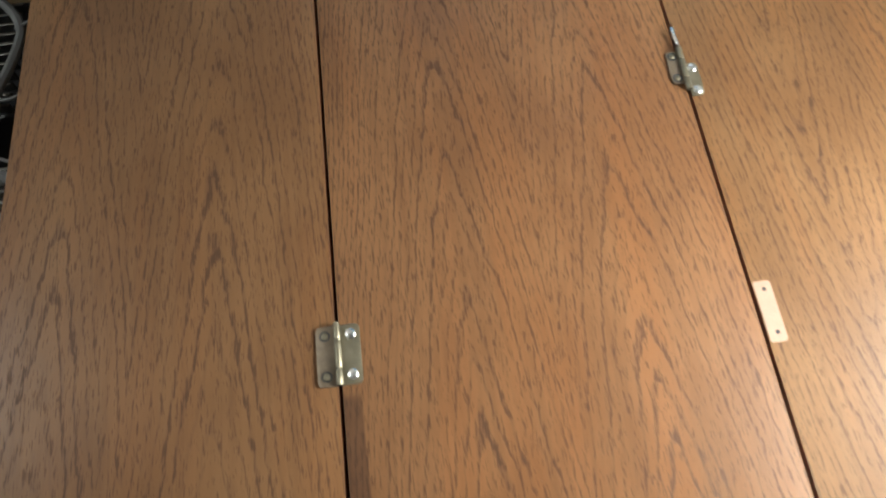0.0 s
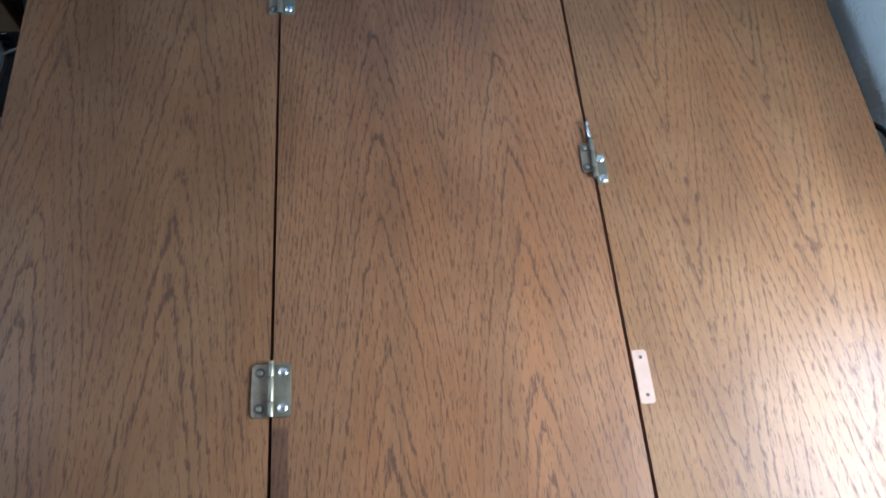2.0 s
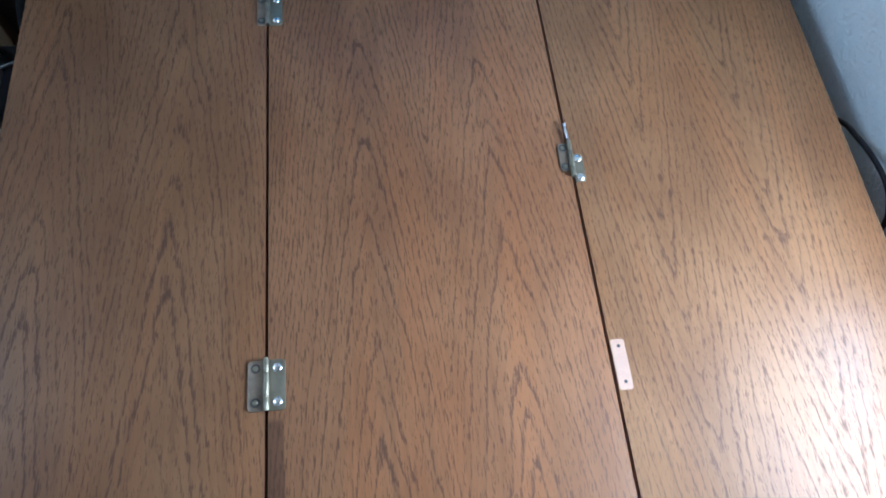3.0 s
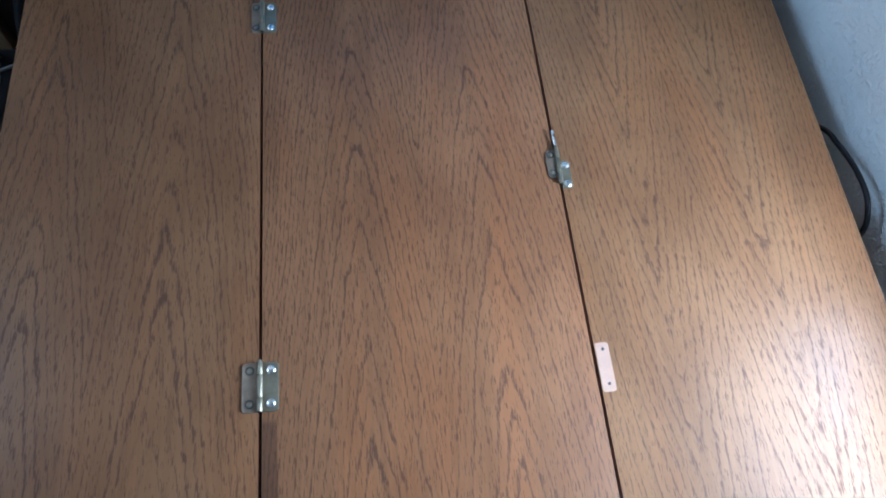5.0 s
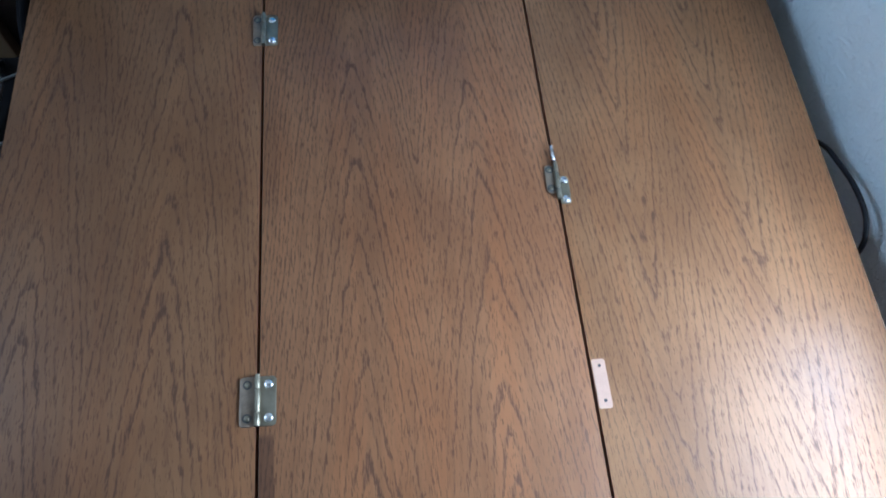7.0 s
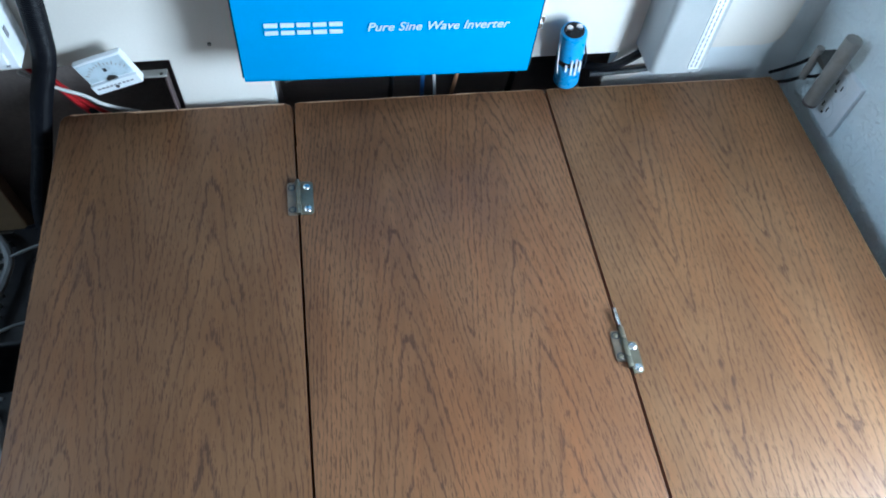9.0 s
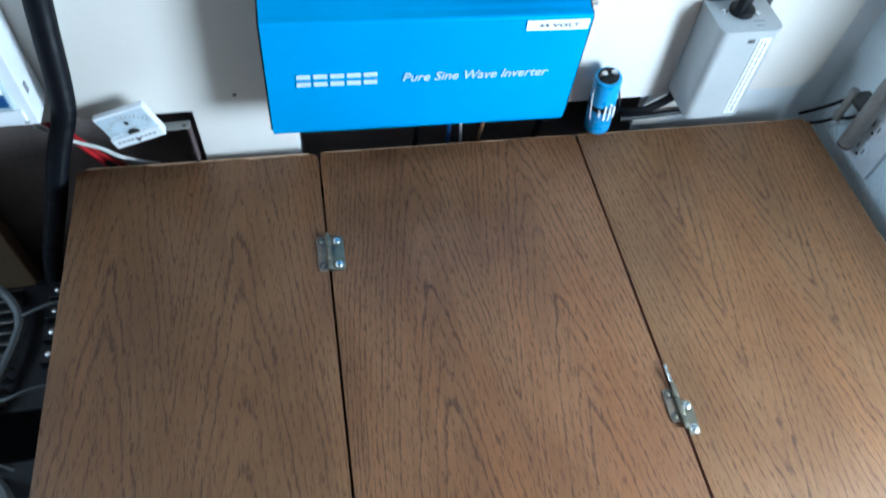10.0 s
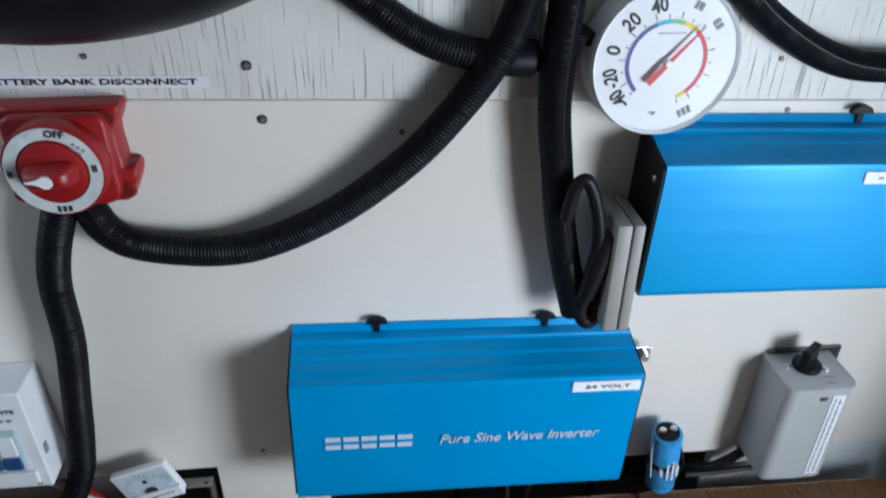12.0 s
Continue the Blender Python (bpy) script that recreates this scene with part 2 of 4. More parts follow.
GREYINK = surface("grey_print", (0.25, 0.25, 0.27), 0.6, vary=0.1)
BLUEINK = surface("navy_rocker", (0.02, 0.07, 0.20), 0.35, vary=0.1)
REDINK = surface("red_print", (0.55, 0.04, 0.05), 0.45, vary=0.08)
DIALFACE = surface("dial_face", (0.76, 0.77, 0.81), 0.42, vary=0.025, big=30, relief=0.03)
DIALGREY = surface("pale_blue_meter_face", (0.52, 0.60, 0.66), 0.3, vary=0.08, big=60, relief=0.03)
RINGWHITE = surface("aged_white_ring", (0.60, 0.64, 0.63), 0.5, vary=0.14, big=70, relief=0.05)
PURPLE = surface("violet_print", (0.10, 0.07, 0.28), 0.5, vary=0.1)
SKYB = surface("light_blue_print", (0.06, 0.42, 0.62), 0.5, vary=0.1)
GREENP = surface("green_print", (0.18, 0.48, 0.20), 0.5, vary=0.1)
YELLOWP = surface("yellow_print", (0.75, 0.58, 0.06), 0.5, vary=0.1)
REDWIRE = surface("red_wire_sheath", (0.42, 0.015, 0.02), 0.4, vary=0.15)
WHITEWIRE = surface("white_wire_sheath", (0.62, 0.60, 0.58), 0.45, vary=0.1)
BROWNWIRE = surface("brown_wire_sheath", (0.30, 0.15, 0.08), 0.45, vary=0.1)
GREYWIRE = surface("grey_cable_sheath", (0.10, 0.105, 0.11), 0.5, vary=0.15)
TUBEGREY = surface("dull_grey_can", (0.27, 0.255, 0.24), 0.45, 0.3, vary=0.12, big=40)
BROWNCAP = surface("brown_end_cap", (0.075, 0.050, 0.048), 0.6, vary=0.2)
CLOTH = surface("black_bag_cloth", (0.006, 0.006, 0.009), 0.5, vary=0.3, big=25, fine=500, relief=0.5, depth=0.001)
CRATE = surface("brown_fibreboard", (0.22, 0.15, 0.085), 0.7, vary=0.15, big=25, relief=0.3)


# ---- building helpers ----
FRAME_OF = {}


def thing(name, m, label, category, group=""):
    ob = new(name)
    ob.empty_display_size = 0.03
    ob.matrix_basis = m
    FRAME_OF[ob] = m.copy()
    return tagged(ob, label, category, group)


def finish(bm, name, material, smooth):
    bmesh.ops.recalc_face_normals(bm, faces=bm.faces[:])
    me = bpy.data.meshes.new(name)
    bm.to_mesh(me)
    bm.free()
    me.materials.append(material)
    for p in me.polygons:
        p.use_smooth = bool(smooth)
    if smooth:
        me.set_sharp_from_angle(angle=radians(smooth if smooth > 1 else 35))
    return me


def part(name, bm, material, parent, label="", smooth=False, here=False):
    """One mesh under a thing or part. Its points are in the world, or in the thing's own frame with here=True."""
    me = finish(bm, name, material, smooth)
    if not here:
        me.transform(FRAME_OF[parent].inverted())
    ob = new(name, me)
    ob.parent = parent
    FRAME_OF[ob] = FRAME_OF[parent]
    return tagged(ob, label)


def single(name, bm, material, label, category, group="", smooth=False):
    ob = new(name, finish(bm, name, material, smooth))
    return tagged(ob, label, category, group)


def setting(name, bm, material, label, category, smooth=False):
    ob = new(name, finish(bm, name, material, smooth))
    return tagged(ob, label, category, kind="structure")


def box(x0, x1, y0, y1, z0, z1, bevel=0.0, segs=2, bm=None):
    bm = bm or bmesh.new()
    own = bmesh.new()
    bmesh.ops.create_cube(own, size=1)
    for v in own.verts:
        v.co = Vector(((x0 + x1) / 2 + v.co.x * (x1 - x0), (y0 + y1) / 2 + v.co.y * (y1 - y0), (z0 + z1) / 2 + v.co.z * (z1 - z0)))
    if bevel:
        bmesh.ops.bevel(own, geom=own.edges[:], offset=bevel, segments=segs, affect="EDGES", profile=0.5)
    return merge(bm, own)


def merge(bm, own, m=None):
    me = bpy.data.meshes.new("tmp")
    own.to_mesh(me)
    own.free()
    if m is not None:
        me.transform(m)
    bm.from_mesh(me)
    bpy.data.meshes.remove(me)
    return bm


def rod(p0, p1, r, n=16, r2=None, bevel=0.0, bm=None):
    """A round bar from p0 to p1."""
    bm = bm or bmesh.new()
    own = bmesh.new()
    p0, p1 = Vector(p0), Vector(p1)
    bmesh.ops.create_cone(own, cap_ends=True, segments=n, radius1=r, radius2=r if r2 is None else r2, depth=(p1 - p0).length)
    if bevel:
        rim = [e for e in own.edges if abs(e.verts[0].co.z - e.verts[1].co.z) < 1e-6]
        bmesh.ops.bevel(own, geom=rim, offset=bevel, segments=2, affect="EDGES", profile=0.5)
    m = Matrix.Translation((p0 + p1) / 2) @ (p1 - p0).to_track_quat("Z", "Y").to_matrix().to_4x4()
    return merge(bm, own, m)


def dome(p, way, r, h, n=14, bm=None):
    """A rounded screw head at p, proud by h along way."""
    bm = bm or bmesh.new()
    own = bmesh.new()
    rings = []
    for i in range(5):
        a = i / 5 * math.pi / 2
        rings.append([own.verts.new((r * math.cos(a) * math.cos(2 * math.pi * k / n), r * math.cos(a) * math.sin(2 * math.pi * k / n), h * math.sin(a))) for k in range(n)])
    tip = own.verts.new((0, 0, h))
    for a, b in zip(rings, rings[1:]):
        for k in range(n):
            own.faces.new((a[k], a[(k + 1) % n], b[(k + 1) % n], b[k]))
    for k in range(n):
        own.faces.new((rings[-1][k], rings[-1][(k + 1) % n], tip))
    own.faces.new(rings[0][::-1])
    m = Matrix.Translation(p) @ Vector(way).to_track_quat("Z", "Y").to_matrix().to_4x4()
    return merge(bm, own, m)


def outline(pts, y0, y1, bm=None, bevel=0.0):
    """A shape in the wall's plane (x, z), from y0 to y1."""
    bm = bm or bmesh.new()
    own = bmesh.new()
    a = [own.verts.new((x, y0, z)) for x, z in pts]
    b = [own.verts.new((x, y1, z)) for x, z in pts]
    own.faces.new(a)
    own.faces.new(b[::-1])
    for i in range(len(pts)):
        j = (i + 1) % len(pts)
        own.faces.new((a[j], a[i], b[i], b[j]))
    bmesh.ops.recalc_face_normals(own, faces=own.faces[:])
    if bevel:
        rim = [e for e in own.edges if abs(e.verts[0].co.y - e.verts[1].co.y) < 1e-7]
        bmesh.ops.bevel(own, geom=rim, offset=bevel, segments=2, affect="EDGES", profile=0.5)
    return merge(bm, own)


def rounded(x0, x1, z0, z1, radii, steps=6):
    """A rectangle's outline with its corners rounded: radii from lower left, going round by lower right."""
    pts = []
    for (cx, cz), r, a0 in zip(((x0, z0), (x1, z0), (x1, z1), (x0, z1)), radii, (180, 270, 0, 90)):
        if r <= 0:
            pts.append((cx, cz))
            continue
        ox = cx + (r if cx == x0 else -r)
        oz = cz + (r if cz == z0 else -r)
        for i in range(steps + 1):
            a = radians(a0 + 90 * i / steps)
            pts.append((ox + r * math.cos(a), oz + r * math.sin(a)))
    return pts


def smooth_line(pts, step=0.01):
    """A curve through the points, sampled evenly."""
    p = [Vector(q) for q in pts]
    p = [2 * p[0] - p[1], *p, 2 * p[-1] - p[-2]]
    out = []
    for i in range(1, len(p) - 2):
        n = max(2, int((p[i + 1] - p[i]).length / step))
        for k in range(n):
            t = k / n
            out.append(0.5 * (2 * p[i] + (p[i + 1] - p[i - 1]) * t + (2 * p[i - 1] - 5 * p[i] + 4 * p[i + 1] - p[i + 2]) * t * t + (3 * p[i] - p[i - 1] - 3 * p[i + 1] + p[i + 2]) * t ** 3))
    out.append(p[-2])
    return out


def hose(pts, r, n=12, rib=0.0, pitch=0.0032, bm=None, step=0.006, r_end=None):
    """A hose or wire along the points, ribbed where rib is given, its radius going from r to r_end."""
    bm = bm or bmesh.new()
    line = smooth_line(pts, pitch / 4 if rib else step)
    total = sum((b - a).length for a, b in zip(line, line[1:]))
    side, rings, gone = None, [], 0.0
    for i, c in enumerate(line):
        if i:
            gone += (c - line[i - 1]).length
        way = (line[min(i + 1, len(line) - 1)] - line[max(i - 1, 0)]).normalized()
        if side is None:
            side = way.cross(Vector((0, -1, 0.13)))
            side = side if side.length > 0.1 else way.cross(Vector((0, 0, 1)))
        side = (side - way * side.dot(way)).normalized()
        top = side.cross(way)
        base = r + ((r_end or r) - r) * gone / total
        rr = base + rib * math.cos(2 * math.pi * gone / pitch) if rib else base
        rings.append([bm.verts.new(c + side * rr * math.cos(2 * math.pi * k / n) + top * rr * math.sin(2 * math.pi * k / n)) for k in range(n)])
    for a, b in zip(rings, rings[1:]):
        for k in range(n):
            bm.faces.new((a[k], a[(k + 1) % n], b[(k + 1) % n], b[k]))
    bm.faces.new(rings[0])
    bm.faces.new(rings[-1][::-1])
    return bm


def lettering(words, size, shear=0.0, stretch=1.0, bold=0.0):
    """The words as a thin mesh in the x-z plane, facing -y, from the origin to the right."""
    cu = bpy.data.curves.new("words", "FONT")
    cu.body, cu.size, cu.shear, cu.extrude, cu.offset = words, size, shear, 0.0002, bold
    cu.resolution_u = 3
    ob = bpy.data.objects.new("words", cu)
    scene.collection.objects.link(ob)
    bpy.context.view_layer.update()
    me = bpy.data.meshes.new_from_object(ob.evaluated_get(bpy.context.evaluated_depsgraph_get()))
    bpy.data.objects.remove(ob)
    me.transform(Matrix.Diagonal((stretch, 1, 1, 1)))
    bm = bmesh.new()
    bm.from_mesh(me)
    bpy.data.meshes.remove(me)
    bmesh.ops.transform(bm, matrix=Matrix.Rotation(radians(90), 4, "X"), verts=bm.verts[:])
    return bm


def fitted(bm, x0, x1, z0, z1, y, turn=0.0):
    """Moves lettering into the given rectangle of a plane y."""
    xs, zs = [v.co.x for v in bm.verts], [v.co.z for v in bm.verts]
    sx, sz = (x1 - x0) / (max(xs) - min(xs)), (z1 - z0) / (max(zs) - min(zs))
    for v in bm.verts:
        v.co = Vector((x0 + (v.co.x - min(xs)) * sx, y + v.co.y, z0 + (v.co.z - min(zs)) * sz))
    if turn:
        c = Vector(((x0 + x1) / 2, y, (z0 + z1) / 2))
        bmesh.ops.rotate(bm, cent=c, matrix=Matrix.Rotation(radians(turn), 3, "Y"), verts=bm.verts[:])
    return bm


def bars(x0, x1, z0, z1, y, count, gap=0.35, bm=None):
    """A row of small bars in place of writing that cannot be read."""
    bm = bm or bmesh.new()
    w = (x1 - x0) / count
    for i in range(count):
        box(x0 + i * w, x0 + (i + 1 - gap) * w, y - 0.0003, y + 0.0003, z0, z1, bm=bm)
    return bm


# ---- the setting ----
T = 0.62          # height of the box's lid
WALL = 0.016      # front of the cream panel
RIGHT = 0.718     # the side wall
LEFT, BACK, TOP = -1.35, -2.7, 2.25

setting("floor", box(LEFT, 1.6, BACK, 0.4, -0.1, 0), FLOORM, "dark worn floor sheet under the battery box", "floor")
setting("ceiling", box(LEFT, RIGHT + 0.1, BACK, 0.4, TOP, TOP + 0.1), CEILM, "plain unseen ceiling, darkened to cut bounced light", "ceiling")

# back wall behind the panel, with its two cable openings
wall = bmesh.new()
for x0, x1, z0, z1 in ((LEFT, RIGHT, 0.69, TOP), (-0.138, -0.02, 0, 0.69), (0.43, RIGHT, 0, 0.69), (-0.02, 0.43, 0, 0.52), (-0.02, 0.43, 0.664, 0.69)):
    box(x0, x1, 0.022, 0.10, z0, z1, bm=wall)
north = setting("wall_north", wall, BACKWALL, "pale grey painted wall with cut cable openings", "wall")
# cut edges of the openings take the cavity colour, painting in their shade
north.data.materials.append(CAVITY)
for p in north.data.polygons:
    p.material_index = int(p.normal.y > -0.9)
# linings behind the openings, coloured as the shade within
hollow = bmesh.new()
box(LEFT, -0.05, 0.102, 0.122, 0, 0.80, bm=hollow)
setting("wall_recess_1", hollow, CAVITY, "recess backing behind the wall panel, shade put into its colour", "wall recess")
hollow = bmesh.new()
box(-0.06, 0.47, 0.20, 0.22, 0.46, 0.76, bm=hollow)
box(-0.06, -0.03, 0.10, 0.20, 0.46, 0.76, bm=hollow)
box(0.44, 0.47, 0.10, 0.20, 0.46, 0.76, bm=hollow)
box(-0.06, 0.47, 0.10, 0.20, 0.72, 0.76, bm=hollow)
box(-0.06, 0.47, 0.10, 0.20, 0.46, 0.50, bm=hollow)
setting("wall_recess_2", hollow, CAVITY, "cable recess lining under the inverter, shade put into its colour", "wall recess")

side = bmesh.new()
for y0, y1, z0, z1 in ((WIN_Y1, 0.4, 0, TOP), (BACK, WIN_Y0, 0, TOP), (WIN_Y0, WIN_Y1, 0, WIN_Z0), (WIN_Y0, WIN_Y1, WIN_Z1, TOP)):
    box(RIGHT, RIGHT + 0.1, y0, y1, z0, z1, bm=side)
setting("wall_east", side, GREYWALL, "blue-grey painted wall with coarse texture", "wall")
frame_bm = bmesh.new()
for y0, y1, z0, z1 in ((WIN_Y0, WIN_Y1, WIN_Z0, WIN_Z0 + 0.03), (WIN_Y0, WIN_Y1, WIN_Z1 - 0.03, WIN_Z1), (WIN_Y0, WIN_Y0 + 0.03, WIN_Z0 + 0.03, WIN_Z1 - 0.03), (WIN_Y1 - 0.03, WIN_Y1, WIN_Z0 + 0.03, WIN_Z1 - 0.03)):
    box(RIGHT + 0.02, RIGHT + 0.06, y0, y1, z0, z1, 0.002, bm=frame_bm)
setting("window_1", frame_bm, CEILM, "window in the grey wall, frame in the dimmed ceiling paint", "window")
# west wall opening and frame, added only to hold the fill lamp
side = bmesh.new()
for y0, y1, z0, z1 in ((WEST_Y1, 0.4, 0, TOP), (BACK, WEST_Y0, 0, TOP), (WEST_Y0, WEST_Y1, 0, WEST_Z0), (WEST_Y0, WEST_Y1, WEST_Z1, TOP)):
    box(LEFT - 0.1, LEFT, y0, y1, z0, z1, bm=side)
frame_bm = bmesh.new()
for y0, y1, z0, z1 in ((WEST_Y0, WEST_Y1, WEST_Z0, WEST_Z0 + 0.03), (WEST_Y0, WEST_Y1, WEST_Z1 - 0.03, WEST_Z1), (WEST_Y0, WEST_Y0 + 0.03, WEST_Z0 + 0.03, WEST_Z1 - 0.03), (WEST_Y1 - 0.03, WEST_Y1, WEST_Z0 + 0.03, WEST_Z1 - 0.03)):
    box(LEFT - 0.09, LEFT - 0.06, y0, y1, z0, z1, 0.002, bm=frame_bm)
setting("fill_window", frame_bm, CEILM, "unseen frame added round the fill lamp's opening", "window")
setting("wall_west", side, ROOMWALL, "plain unseen wall, darkened to cut bounced light", "wall")
setting("wall_south", box(LEFT, RIGHT, BACK - 0.1, BACK, 0, TOP), ROOMWALL, "plain unseen wall, darkened to cut bounced light", "wall")
setting("ground", box(-400, 400, -400, 400, -0.3, -0.104), FLOORM, "dark ground outside the windows", "ground")

# thin cream panel on the wall, cut round the cables
panel = [(-1.2, 0.688), (-0.138, 0.688), (-0.138, 0.56), (-0.022, 0.56), (-0.022, 0.659), (0.437, 0.652), (0.425, 0.60), (0.46, 0.60), (0.53, 0.640), (0.545, 0.650),
         (0.648, 0.648), (0.662, 0.651), (0.671, 0.659), (0.675, 0.673), (0.682, 1.0795), (-1.2, 1.136)]
setting("wall_panel", outline(panel, WALL, 0.0215, bevel=0.0012), CREAM, "smooth cream painted panel, hand-cut edges", "wall panel")
board = [(-1.2, 1.1385), (0.683, 1.0815), (0.690, 1.50), (-1.2, 1.50)]
setting("wall_board", outline(board, 0.011, 0.0215, bevel=0.0010), BOARD, "cream painted board with upright paint cracks", "wall panel")
setting("wall_board_upper", box(-1.2, RIGHT - 0.02, 0.010, 0.0215, 1.502, TOP - 0.002, 0.001), CREAM, "cream painted upper wall panel", "wall panel")


def wall_screw(x, z, y, r=0.0034):
    t = thing("wall_screw", pose(x, y, z), "small dark countersunk screw in the cream panel", "screw", "screws in the wall panel")
    part("head", rod((0, 0.002, 0), (0, -0.0012, 0), r, 12, bevel=0.0005), DARKSTEEL, t, here=True, smooth=True)
    slot = box(-r * 0.7, r * 0.7, -0.0016, -0.0010, -0.0005, 0.0005)
    part("slot", box(-0.0005, 0.0005, -0.0016, -0.0010, -r * 0.7, r * 0.7, bm=slot), TUBEGREY, t, here=True)


for sx, sz, sy in ((-0.047, 1.131, 0.011), (-0.041, 1.085, WALL), (-0.086, 0.709, WALL), (0.071, 1.023, WALL), (0.072, 1.070, WALL), (0.389, 1.126, 0.011), (0.410, 1.0790, WALL), (-0.165, 1.141, 0.011)):
    wall_screw(sx, sz, sy, 0.0040 if sx in (-0.047, -0.041) else 0.0024)

# ---- battery box with its folding lid ----
L0, S1, S2, R1, FRONT = -0.285, 0.001, 0.335, 0.665, -0.781
bbox = thing("battery_box", pose(0.19, -0.4, 0), "battery box with brown stained oak three-leaf lid", "battery box")
for nm, b in (("side_panel", (L0 + 0.02, L0 + 0.04, FRONT + 0.03, -0.02)), ("side_panel", (R1 - 0.04, R1 - 0.02, FRONT + 0.03, -0.02)),
              ("front_panel", (L0 + 0.04, R1 - 0.04, FRONT + 0.03, FRONT + 0.05)), ("back_panel", (L0 + 0.04, R1 - 0.04, -0.04, -0.02))):
    part(nm, box(*b, 0, T - 0.019, 0.001), PLY, bbox)
part("inner_ledge", box(L0 + 0.05, R1 - 0.05, FRONT + 0.06, -0.05, T - 0.06, T - 0.03), PLY, bbox, "dark inside of the box under the lid")


def slab(pts, z0, z1, bevel=0.0, segs=2):
    """A flat piece of the given plan (x, y), its upper rim rounded."""
    bm = bmesh.new()
    lo = [bm.verts.new((x, y, z0)) for x, y in pts]
    hi = [bm.verts.new((x, y, z1)) for x, y in pts]
    bm.faces.new(lo[::-1])
    top = bm.faces.new(hi)
    for i in range(len(pts)):
        j = (i + 1) % len(pts)
        bm.faces.new((lo[i], lo[j], hi[j], hi[i]))
    if bevel:
        bmesh.ops.bevel(bm, geom=list(top.edges), offset=bevel, segments=segs, affect="EDGES", profile=0.5)
    return bm


def far_edge(x):
    """The lid's far edge, which is not quite square to the seams."""
    return -0.0019 - 0.0242 * x


def lid_leaf(x0, x1, radii, material, y1, soft_side=False):
    plan = [(x, y + far_edge(x) - y1 if y > -0.05 else y) for x, y in rounded(x0, x1, FRONT, y1, radii)]
    bm = slab(plan, T - 0.018, T, 0 if soft_side else 0.0016, 3)
    if soft_side:
        rim = [e for e in bm.edges if all(v.co.z > T - 1e-5 for v in e.verts)]
        bmesh.ops.bevel(bm, geom=[e for e in rim if all(v.co.x > x1 - 0.013 for v in e.verts)], offset=0.0050, segments=5, affect="EDGES", profile=0.5)
    leaf = part("lid_leaf", bm, material, bbox, smooth=True)
    leaf.data.materials.append(RIMWOOD)
    for p in leaf.data.polygons:
        p.material_index = int(p.normal.z < (0.5 if soft_side else 0.9))
    return leaf


lid_leaf(L0, S1 - 0.0016, (0.004, 0.002, 0.012, 0.010), OAK_A, 0.0)
lid_leaf(S1 + 0.0016, S2 - 0.0016, (0.002, 0.002, 0.004, 0.004), OAK_B, 0.001)
lid_leaf(S2 + 0.0016, R1, (0.002, 0.010, 0.006, 0.003), OAK_C, 0.002, True)


def worn_line(x0, x1, width):
    """Pale line of bare wood, uneven in width, where the finish is rubbed off the far edge."""
    bm = bmesh.new()
    n = int((x1 - x0) / 0.004)
    rows = []
    for i in range(n + 1):
        x = x0 + (x1 - x0) * i / n
        w = width * max(0.12, 0.65 + 1.3 * noise.noise(Vector((x * 38, x0 * 50, 2.0))))
        y = far_edge(x)
        rows.append([bm.verts.new(c) for c in ((x, y - 0.0006 - w, T - 0.0002), (x, y - 0.0006 - w, T + 0.00025), (x, y - 0.0004, T + 0.00005), (x, y - 0.0004, T - 0.0009))])
    for a, b in zip(rows, rows[1:]):
        for k in range(4):
            bm.faces.new((a[k], b[k], b[(k + 1) % 4], a[(k + 1) % 4]))
    bm.faces.new(rows[0])
    bm.faces.new(rows[-1][::-1])
    part("worn_edge", bm, EDGEWOOD, bbox)


worn_line(L0 + 0.010, S1 - 0.012, 0.0024)
worn_line(S1 + 0.006, S2 - 0.006, 0.0010)
worn_line(S2 + 0.006, R1 - 0.030, 0.0010)


